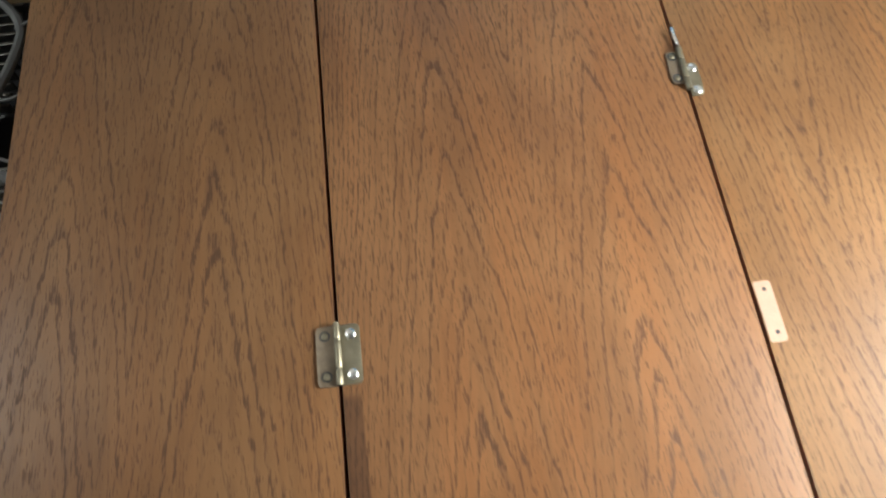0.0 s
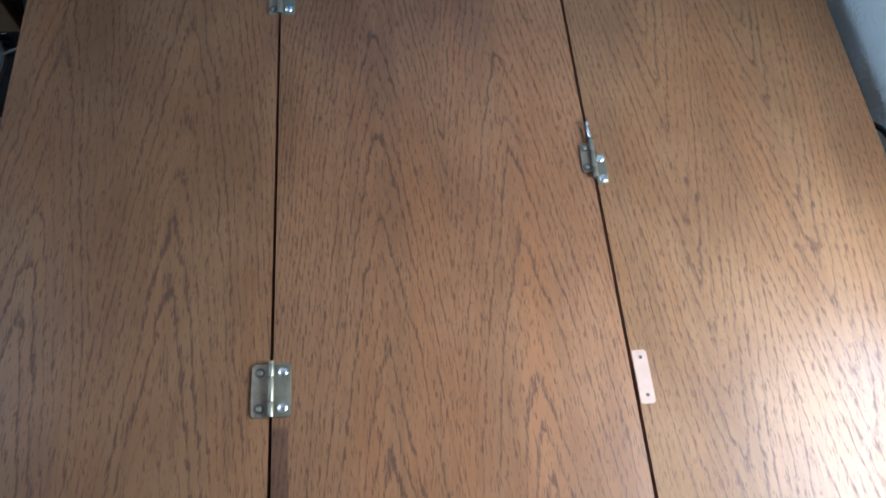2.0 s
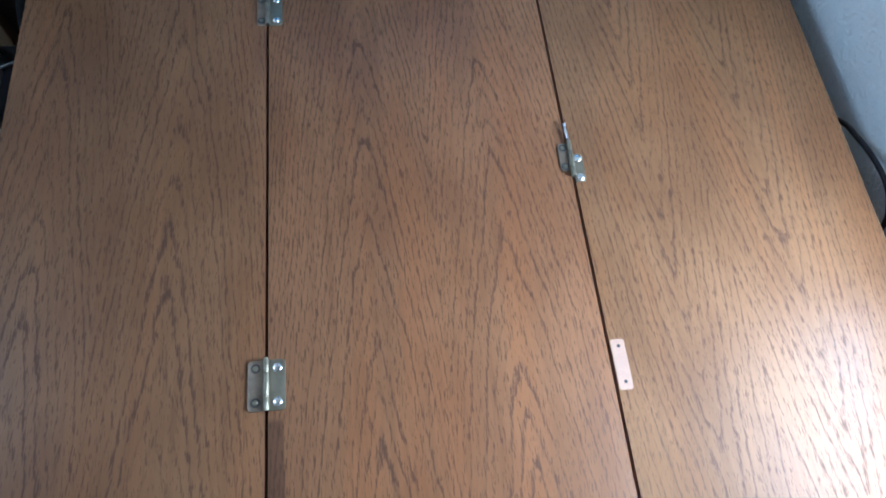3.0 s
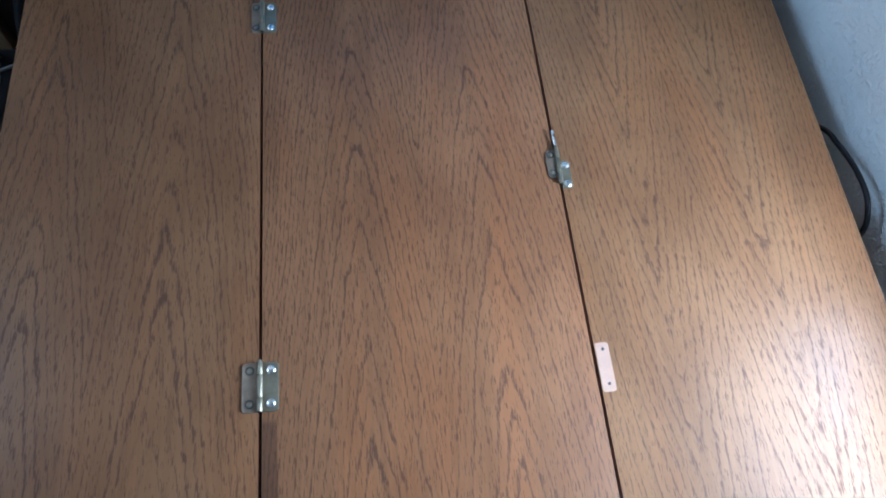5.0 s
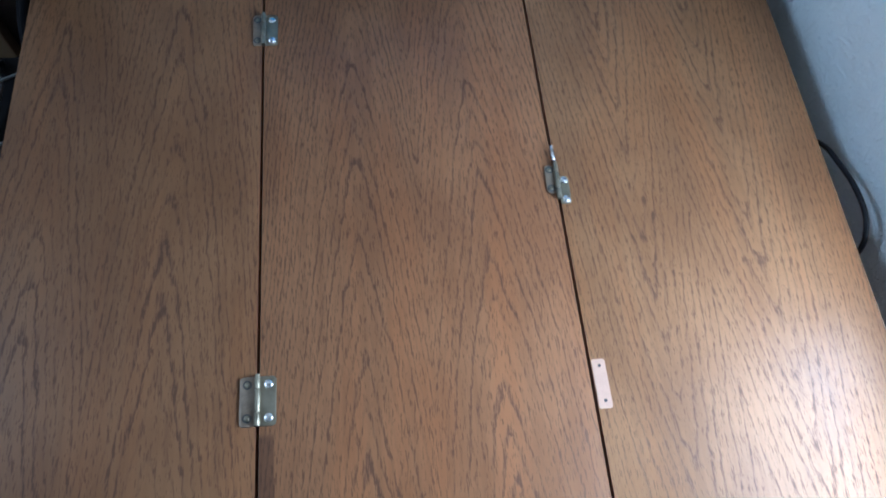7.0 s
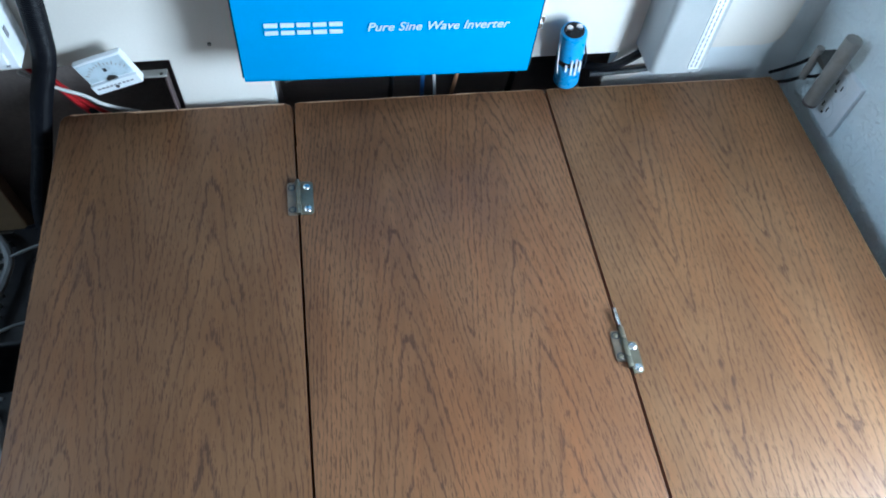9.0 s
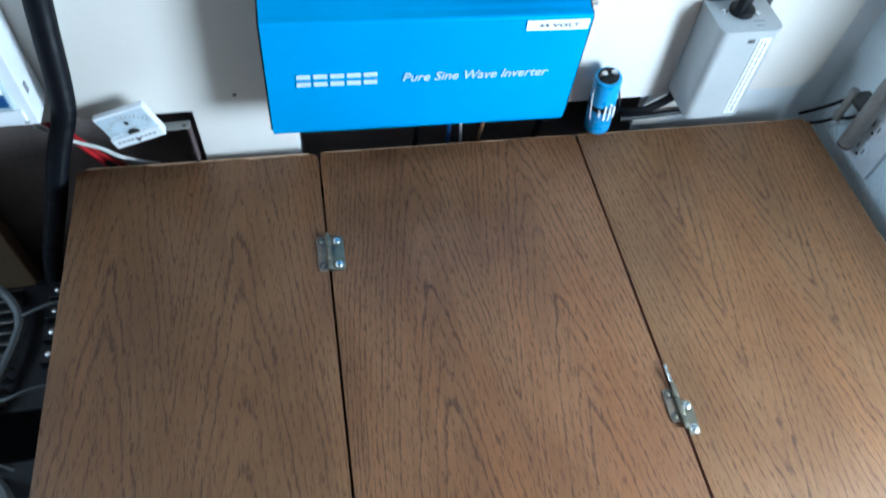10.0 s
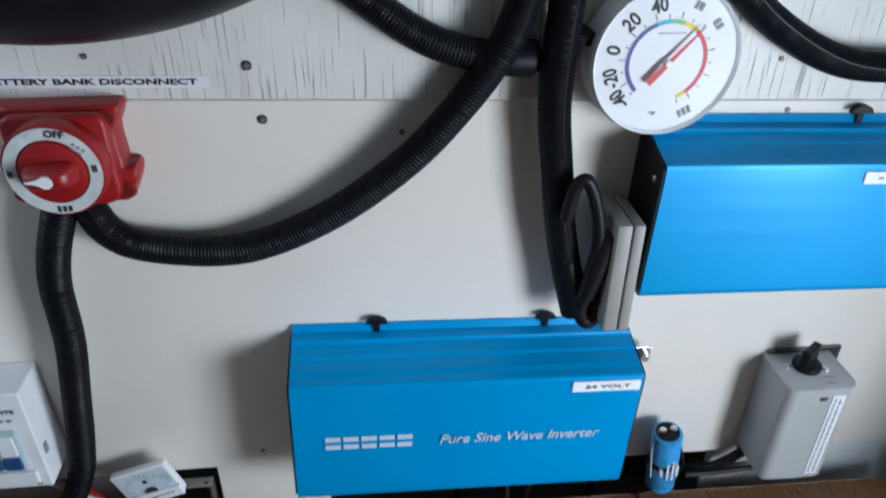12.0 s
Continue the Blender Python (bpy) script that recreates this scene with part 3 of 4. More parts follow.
def hinge(cx, cy, length, left_w, right_w, left_shift=0.0, right_shift=0.0, turn=0.0, plate=None):
    """A small butt hinge lying open on the lid."""
    m = Matrix.Translation((cx, cy, T)) @ Matrix.Rotation(radians(turn), 4, "Z")
    h = length / 2
    ph = (plate or length) / 2
    pin = rod((0, -h, 0.0036), (0, h, 0.0036), 0.0017, 12)
    for k0, k1 in ((0.0, 0.26), (0.28, 0.72), (0.74, 1.0)):
        rod((0, -h + k0 * length, 0.0034), (0, -h + k1 * length, 0.0034), 0.0029, 14, bevel=0.0004, bm=pin)
    rod((0, h, 0.0036), (0, h + 0.0015, 0.0036), 0.0024, 12, bm=pin)
    bmesh.ops.transform(pin, matrix=m, verts=pin.verts[:])
    body = part("hinge", pin, BRASSY, bbox, "dull plated steel butt hinge", smooth=True)
    for sgn, w, sh, mat in ((-1, left_w, left_shift, TARNISH), (1, right_w, right_shift, BRASSY)):
        x0, x1 = sorted((sgn * 0.0014, sgn * w))
        c = 0.004
        rr = (c, 0.0005, 0.0005, c) if sgn < 0 else (0.0005, c, c, 0.0005)
        pl = slab(rounded(x0, x1, -ph + sh, ph + sh, rr, 4), 0.0002, 0.0018, 0.0005)
        bmesh.ops.transform(pl, matrix=m, verts=pl.verts[:])
        part("hinge_plate", pl, mat, body, smooth=True)
        for q in (-1, 1):
            sx, sy = sgn * (w * 0.58), q * ph * 0.67 + sh
            big = sgn > 0
            sc = dome((sx, sy, 0.0017), (0, 0, 1), 0.0047 if big else 0.0030, 0.0019 if big else 0.0014)
            bmesh.ops.transform(sc, matrix=m, verts=sc.verts[:])
            part("screw", sc, STEEL if big else BRASSY, body, smooth=True)
            if not big:
                seat = rod((sx, sy, 0.0016), (sx, sy, 0.0020), 0.0046, 16)
                bmesh.ops.transform(seat, matrix=m, verts=seat.verts[:])
                part("screw_seat", seat, DARKSTEEL, body, smooth=True)
    return body


hinge(S1, -0.622, 0.049, 0.0172, 0.0180)
hinge(S1 + 0.0005, -0.158, 0.048, 0.0130, 0.0170)
hinge(S2 + 0.0005, -0.394, 0.046, 0.0128, 0.0135, left_shift=0.003, right_shift=-0.011, turn=-1.5, plate=0.036)
rodend = rod((S2 + 0.0005, -0.368, T + 0.0042), (S2 - 0.0005, -0.348, T + 0.0052), 0.0019, 10, bevel=0.0006)
part("hinge_pin_end", rodend, STEEL, bbox, "bright end of a loose hinge pin", smooth=True)
mark = slab(rounded(0.3375, 0.3515, -0.656, -0.605, (0.002, 0.003, 0.003, 0.002), 3), T - 0.0005, T + 0.0004)
hm = part("bare_patch", mark, BAREWOOD, bbox, "pale bare wood where a hinge is missing")
for hy in (-0.612, -0.648):
    part("screw_hole", rod((0.3450, hy, T + 0.0001), (0.3450, hy, T + 0.0007), 0.0018, 10), INK, hm)


# ---- inverters on the wall ----
def inverter(name, m, w, h, d, label, hooks, tag, brand):
    t = thing(name, m, label, "inverter", "blue inverters on the wall")
    x0, x1 = -w / 2, w / 2
    prof = [(0.0, 0.0), (0.0, h + 0.020), (-0.003, h + 0.020), (-0.006, h + 0.0135), (-0.018, h + 0.0125), (-0.019, h + 0.0105), (-0.021, h + 0.0088), (-d * 0.50, h + 0.0062), (-d * 0.54, h + 0.0042), (-d + 0.016, h + 0.0018), (-d + 0.011, h - 0.0002), (-d + 0.0025, h - 0.0010), (-d + 0.0006, h - 0.0022), (-d, h - 0.005)]
    lo, hi, bands = 0.006, h - 0.006, 5
    for i in range(bands):
        for k in range(5):
            f = k / 5
            prof.append((-d - 0.00016 * math.sin(math.pi * f), hi - (hi - lo) * (i + f) / bands))
    prof += [(-d, lo), (-d + 0.002, 0.001), (-d + 0.008, 0.0)]
    bm = bmesh.new()
    a = [bm.verts.new((x0 + 0.002, y, z)) for y, z in prof]
    b = [bm.verts.new((x1 - 0.002, y, z)) for y, z in prof]
    for i in range(len(prof)):
        j = (i + 1) % len(prof)
        bm.faces.new((a[i], a[j], b[j], b[i]))
    bm.faces.new(a)
    bm.faces.new(b[::-1])
    body = part("case", bm, BLUE, t, "blue painted ribbed aluminium case", smooth=12, here=True)
    for sx in (x0, x1 - 0.0025):
        e = bmesh.new()
        inner = [(0.0, 0.0), (0.0, h + 0.008), (-0.016, h + 0.008), (-d + 0.004, h - 0.002), (-d + 0.0012, h - 0.006), (-d + 0.0012, 0.008), (-d + 0.008, 0.002)]
        p = [e.verts.new((sx, y, z)) for y, z in inner]
        q = [e.verts.new((sx + 0.0025, y, z)) for y, z in inner]
        e.faces.new(p)
        e.faces.new(q[::-1])
        for i in range(len(inner)):
            j = (i + 1) % len(inner)
            e.faces.new((p[i], p[j], q[j], q[i]))
        end = part("end_plate", e, BLACKPL, t, "black end plate", here=True)
        for ez in (0.02, h - 0.02):
            part("screw", dome((sx if sx < 0 else sx + 0.0025, -d * 0.75, ez), (-1 if sx < 0 else 1, 0, 0), 0.003, 0.0015), STEEL, end, here=True, smooth=True)
    for ez in (0.03, h - 0.022):
        tab = box(x1 - 0.001, x1 + 0.027, -0.0145, -0.0125, ez - 0.010, ez + 0.010, 0.0008)
        term = part("terminal", tab, STEEL, t, "bright cable terminal tab", here=True)
        part("nut", rod((x1 + 0.0190, -0.0145, ez), (x1 + 0.0190, -0.0205, ez), 0.0050, 6, bevel=0.0006), STEEL, term, here=True)
    for hx in hooks:
        k = part("mounting_hook", box(hx - 0.0032, hx + 0.0032, -0.0075, -0.004, h + 0.004, h + 0.026, 0.001), BLACKPL, t, "black mounting screw and washer", here=True)
        cap = outline([(hx + 0.0105 * math.cos(math.pi * i / 10), h + 0.0225 + 0.0075 * math.sin(math.pi * i / 10)) for i in range(11)], -0.009, -0.003, bevel=0.001)
        part("washer", cap, BLACKPL, k, here=True)
    tx0, tx1, tz0, tz1 = tag
    st = part("sticker", box(tx0, tx1, -d - 0.0019, -d - 0.0006, tz0, tz1), PAPER, t, "white label tape on the case", here=True)
    if brand:
        words = fitted(lettering("24 VOLT", 0.01, bold=0.0002), tx0 + 0.012, tx1 - 0.010, tz0 + 0.0038, tz1 - 0.0038, -d - 0.0021)
        part("lettering", words, INK, st, here=True)
        bx, bz, bw, bh = brand
        for i in range(5):
            u = bx + i * bw / 5
            v = u + bw / 5 * 0.84
            mark = box(u, v, -d - 0.0018, -d - 0.0009, bz, bz + bh * 0.36)
            box(u, v, -d - 0.0018, -d - 0.0009, bz + bh * 0.64, bz + bh, bm=mark)
            part("maker_mark", mark, PALEINK, t, here=True)
        words = fitted(lettering("Pure Sine Wave Inverter", 0.01, shear=0.26, bold=0.0001), bx + 0.110, bx + 0.270, bz + 0.0010, bz + 0.0130, -d - 0.0017)
        part("lettering", words, PALEINK, t, here=True)
    else:
        part("lettering", bars(tx0 + 0.012, tx1 - 0.008, tz0 + 0.0045, tz1 - 0.0045, -d - 0.0021, 6), GREYINK, st, here=True)
    return t


inverter("inverter", pose(0.1225, WALL, 0.7005, 0, 2.1, 0), 0.338, 0.150, 0.068, "long blue power inverter with white lettering, wall mounted", (-0.0860, 0.0815),
         (0.0975, 0.1640, 0.1320, 0.1440), (-0.1370, 0.0705, 0.086, 0.0155))
inverter("inverter", pose(0.3985, WALL, 0.9250, 0, 1.8, 0), 0.246, 0.131, 0.061, "shorter blue power inverter with blank front", (-0.095, 0.0725),
         (0.0530, 0.117, 0.112, 0.123), None)


# ---- grey isolator box with a knob ----
iso = thing("isolator_box", pose(0.4945, -0.015, 0.667), "grey plastic isolator box with black turn knob", "switch box")
bm = bmesh.new()
own = bmesh.new()
bmesh.ops.create_cube(own, size=1)
for v in own.verts:
    v.co = Vector((0.4945 + v.co.x * 0.073, -0.0150 + v.co.y * 0.060, 0.733 + v.co.z * 0.130))
up = [e for e in own.edges if abs(e.verts[0].co.z - e.verts[1].co.z) > 0.05 and e.verts[0].co.y < -0.03]
bmesh.ops.bevel(own, geom=up, offset=0.010, segments=5, affect="EDGES", profile=0.5)
merge(bm, own)
body = part("case", bm, GREYPL, iso, smooth=True)
lid = slab(rounded(0.4570, 0.5320, -0.0465, 0.0150, (0.011, 0.011, 0.002, 0.002), 5), 0.7975, 0.8010, 0.0012)
cover = part("cover_plate", lid, GREYPL, iso, smooth=True)
part("lettering", box(0.500, 0.514, -0.030, -0.028, 0.8009, 0.8013, bm=box(0.500, 0.510, -0.038, -0.036, 0.8009, 0.8013)), GREYINK, cover)
part("backplate", box(0.462, 0.546, 0.0118, 0.0158, 0.655, 0.806, 0.001), DARKSTEEL, iso, "dark steel back plate")
kn = part("knob", rod((0.492, -0.012, 0.801), (0.492, -0.012, 0.808), 0.0145, 24, bevel=0.0015), BLACKPL, iso, "black turn knob", smooth=True)
fin = box(-0.0135, 0.0135, -0.0042, 0.0042, 0, 0.021, 0.0015)
bmesh.ops.transform(fin, matrix=Matrix.Translation((0.492, -0.012, 0.807)) @ Matrix.Rotation(radians(35), 4, "Z"), verts=fin.verts[:])
part("grip", fin, BLACKPL, kn)
for px, py in ((0.473, -0.008), (0.511, -0.016)):
    part("screw", dome((px, py, 0.801), (0, 0, 1), 0.0042, 0.002), STEEL, cover, smooth=True)
lab = part("label_strip", box(0.5065, 0.5205, -0.0462, -0.0448, 0.674, 0.790), PAPER, iso, "white paper label strip with print")
ink = bmesh.new()
random.seed(4)
for r in range(2):
    z = 0.678
    while z < 0.784:
        l = random.uniform(0.003, 0.009)
        box(0.5090 + r * 0.0056, 0.5110 + r * 0.0056, -0.0466, -0.0461, z, min(z + l, 0.787), bm=ink)
        z += l + 0.0022
part("lettering", ink, GREYINK, lab)
part("lettering", bars(0.493, 0.502, 0.7835, 0.7885, -0.0453, 3), INK, body)
for bx in (0.492, 0.522):
    part("gland", rod((bx, -0.030, 0.668), (bx, -0.030, 0.655), 0.0042, 12, bevel=0.0008), BLACKPL if bx > 0.5 else STEEL, iso, smooth=True)

# ---- blue can capacitor hanging in front of the opening ----
cap = thing("capacitor", pose(0.365, -0.008, 0.624), "blue wrapped can capacitor with bright terminals", "capacitor")
lean = Matrix.Translation((0.3640, -0.004, 0.628)) @ Matrix.Rotation(radians(-6), 4, "Y") @ Matrix.Rotation(radians(6), 4, "X")
for nm, bmx, mt, sm in (("can", rod((0, 0, 0), (0, 0, 0.094), 0.0168, 28, bevel=0.003), BLUEWRAP, True),):
    bmesh.ops.transform(bmx, matrix=lean, verts=bmx.verts[:])
    can = part(nm, bmx, mt, cap, smooth=sm)
bmx = rod((0, 0, 0.0935), (0, 0, 0.0952), 0.0128, 24)
bmesh.ops.transform(bmx, matrix=lean, verts=bmx.verts[:])
part("end_disc", bmx, BLACKPL, cap, "dark end disc", smooth=True)
for ex in (-0.006, 0.006):
    bmx = rod((ex, 0, 0.095), (ex, 0, 0.101), 0.0038, 12, bevel=0.0006)
    bmesh.ops.transform(bmx, matrix=lean, verts=bmx.verts[:])
    part("terminal", bmx, STEEL, cap, smooth=True)
strap = bmesh.new()
for k in range(24):
    a0, a1 = 2 * math.pi * k / 24, 2 * math.pi * (k + 1) / 24
    vs = [strap.verts.new((r * math.cos(a), r * math.sin(a), z)) for r, a, z in ((0.0174, a0, 0.044), (0.0174, a1, 0.044), (0.0174, a1, 0.052), (0.0174, a0, 0.052))]
    strap.faces.new(vs)
bmesh.ops.remove_doubles(strap, verts=strap.verts[:], dist=1e-5)
bmesh.ops.solidify(strap, geom=strap.faces[:], thickness=0.0008)
bmesh.ops.transform(strap, matrix=lean, verts=strap.verts[:])
part("strap", strap, BLACKPL, cap, "dark clamp strap", smooth=True)
prt = bmesh.new()
for i, (u, z0, z1) in enumerate(((-0.010, 0.040, 0.050), (-0.003, 0.032, 0.058), (0.003, 0.030, 0.060), (0.008, 0.036, 0.055))):
    box(u, u + 0.0022, -0.0186, -0.0150, z0, z1, bm=prt)
bmesh.ops.transform(prt, matrix=lean, verts=prt.verts[:])
part("clip", prt, PAPER, cap, "pale clip wires")
for u, top in ((-0.017, 0.075), (0.016, 0.070)):
    wq = hose([lean @ Vector((u, -0.010, 0.030)), lean @ Vector((u * 1.12, -0.012, 0.05)), lean @ Vector((u, -0.004, top)), lean @ Vector((u * 0.5, 0.002, 0.1))], 0.0011, 6)
    part("wire", wq, WHITEWIRE if u < 0 else BLACKPL, cap, smooth=True)

# ---- battery disconnect switch ----
cx, cz = -0.1885, 1.0700
sw = thing("disconnect_switch", pose(cx, WALL, cz), "red battery disconnect switch with white ring dial", "switch")
# square body with a flat top, waisted sides and wings at the lower corners
half = [(0.030, 0.0430), (0.0490, 0.0430), (0.0500, 0.0390), (0.0470, 0.0300), (0.0425, 0.0220), (0.0420, 0.0100), (0.0430, -0.0020), (0.0430, -0.0120), (0.0450, -0.0135),
        (0.0515, -0.0120), (0.0535, -0.0160), (0.0520, -0.0240), (0.0450, -0.0400), (0.0400, -0.0440), (0.020, -0.0440)]
shape = [(cx + x, cz + z) for x, z in half] + [(cx - x, cz + z) for x, z in half[::-1]]
bodyr = part("body", outline(shape, WALL, -0.010, bevel=0.003), REDPL, sw, smooth=50)
part("shoulder", outline(rounded(cx - 0.0405, cx + 0.0405, cz - 0.0405, cz + 0.0395, (0.014, 0.014, 0.010, 0.010)), -0.009, -0.021, bevel=0.003), REDPL, sw, smooth=50)
for ex, ez in ((0.0400, 0.0330), (-0.0400, 0.0330), (0.0430, -0.0330), (-0.0430, -0.0330)):
    boss = part("screw_boss", rod((cx + ex, -0.008, cz + ez), (cx + ex, -0.0125, cz + ez), 0.0070, 18, bevel=0.001), REDPL, sw, smooth=True)
    # flat disc coloured as the shade in the hole
    part("hole", rod((cx + ex, -0.0120, cz + ez), (cx + ex, -0.0130, cz + ez), 0.0050, 14), REDDARK, boss)
part("collar", rod((cx, -0.018, cz), (cx, -0.0375, cz), 0.0395, 48, bevel=0.002), REDPL, sw, smooth=True)
ringm = bmesh.new()
for k in range(64):
    a0, a1 = 2 * math.pi * k / 64, 2 * math.pi * (k + 1) / 64
    ringm.faces.new([ringm.verts.new((cx + r * math.cos(a), -0.0382, cz + r * math.sin(a))) for r, a in ((0.0275, a0), (0.0275, a1), (0.0370, a1), (0.0370, a0))])
bmesh.ops.remove_doubles(ringm, verts=ringm.verts[:], dist=1e-6)
bmesh.ops.solidify(ringm, geom=ringm.faces[:], thickness=0.0008)
ring = part("dial_ring", ringm, RINGWHITE, sw, "white dial ring")
part("lettering", fitted(lettering("OFF", 0.01, bold=0.0004), cx + 0.001, cx + 0.0155, cz + 0.0288, cz + 0.0350, -0.0392, turn=6), INK, ring)
part("lettering", bars(cx - 0.005, cx + 0.008, cz - 0.0350, cz - 0.0300, -0.0392, 3), INK, ring)
part("lettering", bars(cx + 0.0300, cx + 0.0345, cz - 0.001, cz + 0.005, -0.0392, 2), INK, ring)
part("lettering", bars(cx - 0.0345, cx - 0.0305, cz - 0.003, cz + 0.002, -0.0392, 2), INK, ring)
g = fitted(bars(0, 0.012, 0, 0.002, 0, 3), cx + 0.018, cx + 0.029, cz + 0.0190, cz + 0.0215, -0.0392, turn=40)
part("lettering", fitted(bars(0, 0.010, 0, 0.002, 0, 2), cx + 0.017, cx + 0.026, cz + 0.0165, cz + 0.018, -0.0392, turn=40), GREYINK, ring)
part("lettering", g, GREYINK, ring)
knob = part("knob", rod((cx, -0.030, cz), (cx, -0.0415, cz), 0.0262, 40, bevel=0.003), REDPL, sw, smooth=True)
grip = bmesh.new()
own = box(-0.0230, 0.0230, -0.017, 0.002, -0.0105, 0.0105, 0.007, 4)
for v in own.verts:
    k = 1 + v.co.y / 0.017 * 0.35
    v.co.x, v.co.z = v.co.x * k, v.co.z * k
bmesh.ops.transform(own, matrix=Matrix.Translation((cx, -0.0405, cz)) @ Matrix.Rotation(radians(-4), 4, "Y"), verts=own.verts[:])
merge(grip, own)
part("grip", grip, REDPL, knob, smooth=True)
pt = outline([(cx + u, cz + w) for u, w in ((-0.0150, 0.0010), (-0.0050, 0.0030), (-0.0010, 0.0052), (0.0035, 0.0050), (0.0062, 0.0020), (0.0060, -0.0020), (0.0030, -0.0045), (-0.0010, -0.0045), (-0.0050, -0.0015))], -0.0565, -0.0585)
part("pointer", pt, PAPER, knob, "white pointer")
sw.scale = (0.93, 1.0, 0.93)

tape = outline([(-0.310, 1.1202), (-0.0770, 1.1142), (-0.0765, 1.1238), (-0.310, 1.1298)], 0.0100, 0.0110)
tp = thing("label_tape", pose(-0.2, 0.0105, 1.113), "white label tape lettered in black on the board", "label")
part("tape", tape, PAPER, tp)
part("lettering", fitted(lettering("BATTERY BANK DISCONNECT", 0.01, bold=0.0003), -0.2420, -0.0855, 1.1192, 1.1240, 0.0098, turn=1.4), INK, tp)

# ---- dial thermometer ----
th = thing("dial_thermometer", pose(0.276, 0.011, 1.135), "round white dial thermometer with coloured arc and red needle", "thermometer")
tc = Vector((0.2755, 0.0, 1.1355))
TR = 0.0605


def at_dial(r, deg):
    return tc.x + r * math.cos(radians(deg)), tc.z + r * math.sin(radians(deg))


case = rod((tc.x, 0.010, tc.z), (tc.x, -0.0200, tc.z), TR, 64, bevel=0.003)
cs = part("case", case, WHITEPL, th, smooth=True)
part("dial_face", rod((tc.x, -0.0198, tc.z), (tc.x, -0.0206, tc.z), TR * 0.93, 64), DIALFACE, th, smooth=True)
rimb = bmesh.new()
for k in range(72):
    a0, a1 = 2 * math.pi * k / 72, 2 * math.pi * (k + 1) / 72
    rimb.faces.new([rimb.verts.new((tc.x + r * math.cos(a), y, tc.z + r * math.sin(a))) for r, a, y in ((TR * 0.935, a0, -0.0205), (TR * 0.935, a1, -0.0205), (TR * 0.975, a1, -0.0225), (TR * 0.975, a0, -0.0225))])
bmesh.ops.remove_doubles(rimb, verts=rimb.verts[:], dist=1e-6)
bmesh.ops.solidify(rimb, geom=rimb.faces[:], thickness=0.001)
part("rim", rimb, WHITEPL, th, smooth=True)


def arc(a0, a1, r0, r1, y):
    bm = bmesh.new()
    n = max(3, int(abs(a1 - a0) / 4))
    for k in range(n):
        b0, b1 = a0 + (a1 - a0) * k / n, a0 + (a1 - a0) * (k + 1) / n
        vs = []
        for r, b in ((r0, b0), (r0, b1), (r1, b1), (r1, b0)):
            px, pz = at_dial(r, b)
            vs.append(bm.verts.new((px, y, pz)))
        bm.faces.new(vs)
    bmesh.ops.remove_doubles(bm, verts=bm.verts[:], dist=1e-7)
    bmesh.ops.solidify(bm, geom=bm.faces[:], thickness=0.0003)
    return bm


for a0, a1, mt in ((226, 138, PURPLE), (138, 112, BLUEINK), (112, 92, SKYB), (92, 72, GREENP), (72, 50, YELLOWP), (50, -52, REDINK), (-52, -66, YELLOWP)):
    part("scale_arc", arc(a0, a1, TR * 0.485, TR * 0.54, -0.0209), mt, th)
for words, deg in (("-40", 221), ("-20", 196), ("0", 167), ("20", 136), ("40", 106)):
    px, pz = at_dial(TR * 0.735, deg)
    s = TR * (0.105 if len(words) > 1 else 0.06)
    hgt = TR * 0.092
    part("numeral", fitted(lettering(words, 0.01, bold=0.0002), px - s * (1.25 if len(words) > 2 else 1), px + s * (1.25 if len(words) > 2 else 1), pz - hgt, pz + hgt, -0.0210, turn=90 - deg), INK, th)
for deg, n in ((66, 2), (38, 2), (-62, 3)):
    px, pz = at_dial(TR * 0.76, deg)
    part("numeral", fitted(bars(0, 1, 0, 1, 0, n), px - TR * 0.03 * n, px + TR * 0.03 * n, pz - TR * 0.05, pz + TR * 0.05, -0.0210, turn=90 - deg), GREYINK, th)
ticks = bmesh.new()
for i in range(19):
    deg = 225 - i * 16.2
    x0, z0 = at_dial(TR * 0.555, deg)
    x1, z1 = at_dial(TR * (0.635 if i % 2 else 0.60), deg)
    rod((x0, -0.0208, z0), (x1, -0.0208, z1), 0.00035, 5, bm=ticks)
part("tick_marks", ticks, INK, th)
part("lettering", bars(tc.x - 0.010, tc.x + 0.012, tc.z + TR * 0.36, tc.z + TR * 0.37, -0.0209, 1, 0.0), GREYINK, th)
part("lettering", fitted(lettering("°F", 0.01), tc.x - 0.008, tc.x - 0.002, tc.z - TR * 0.72, tc.z - TR * 0.66, -0.0209), INK, th)
nd = bmesh.new()
d0, d1 = Vector((math.cos(radians(48)), 0, math.sin(radians(48)))), Vector((-math.sin(radians(48)), 0, math.cos(radians(48))))
poly = [(-0.021, 0.0026), (-0.009, 0.0024), (0.0, 0.0018), (0.0365, 0.0003), (0.0365, -0.0003), (0.0, -0.0018), (-0.009, -0.0024), (-0.021, -0.0026)]
front = [tc + d0 * u + d1 * v + Vector((0, -0.0255, 0)) for u, v in poly]
fa = [nd.verts.new(p) for p in front]
fb = [nd.verts.new(p + Vector((0, 0.0008, 0))) for p in front]
nd.faces.new(fa)
nd.faces.new(fb[::-1])
for i in range(8):
    nd.faces.new((fa[i], fa[(i + 1) % 8], fb[(i + 1) % 8], fb[i]))
needle = part("needle", nd, REDINK, th, "red needle")
part("pivot", rod((tc.x, -0.0205, tc.z), (tc.x, -0.0270, tc.z), 0.0024, 14), PAPER, needle, smooth=True)
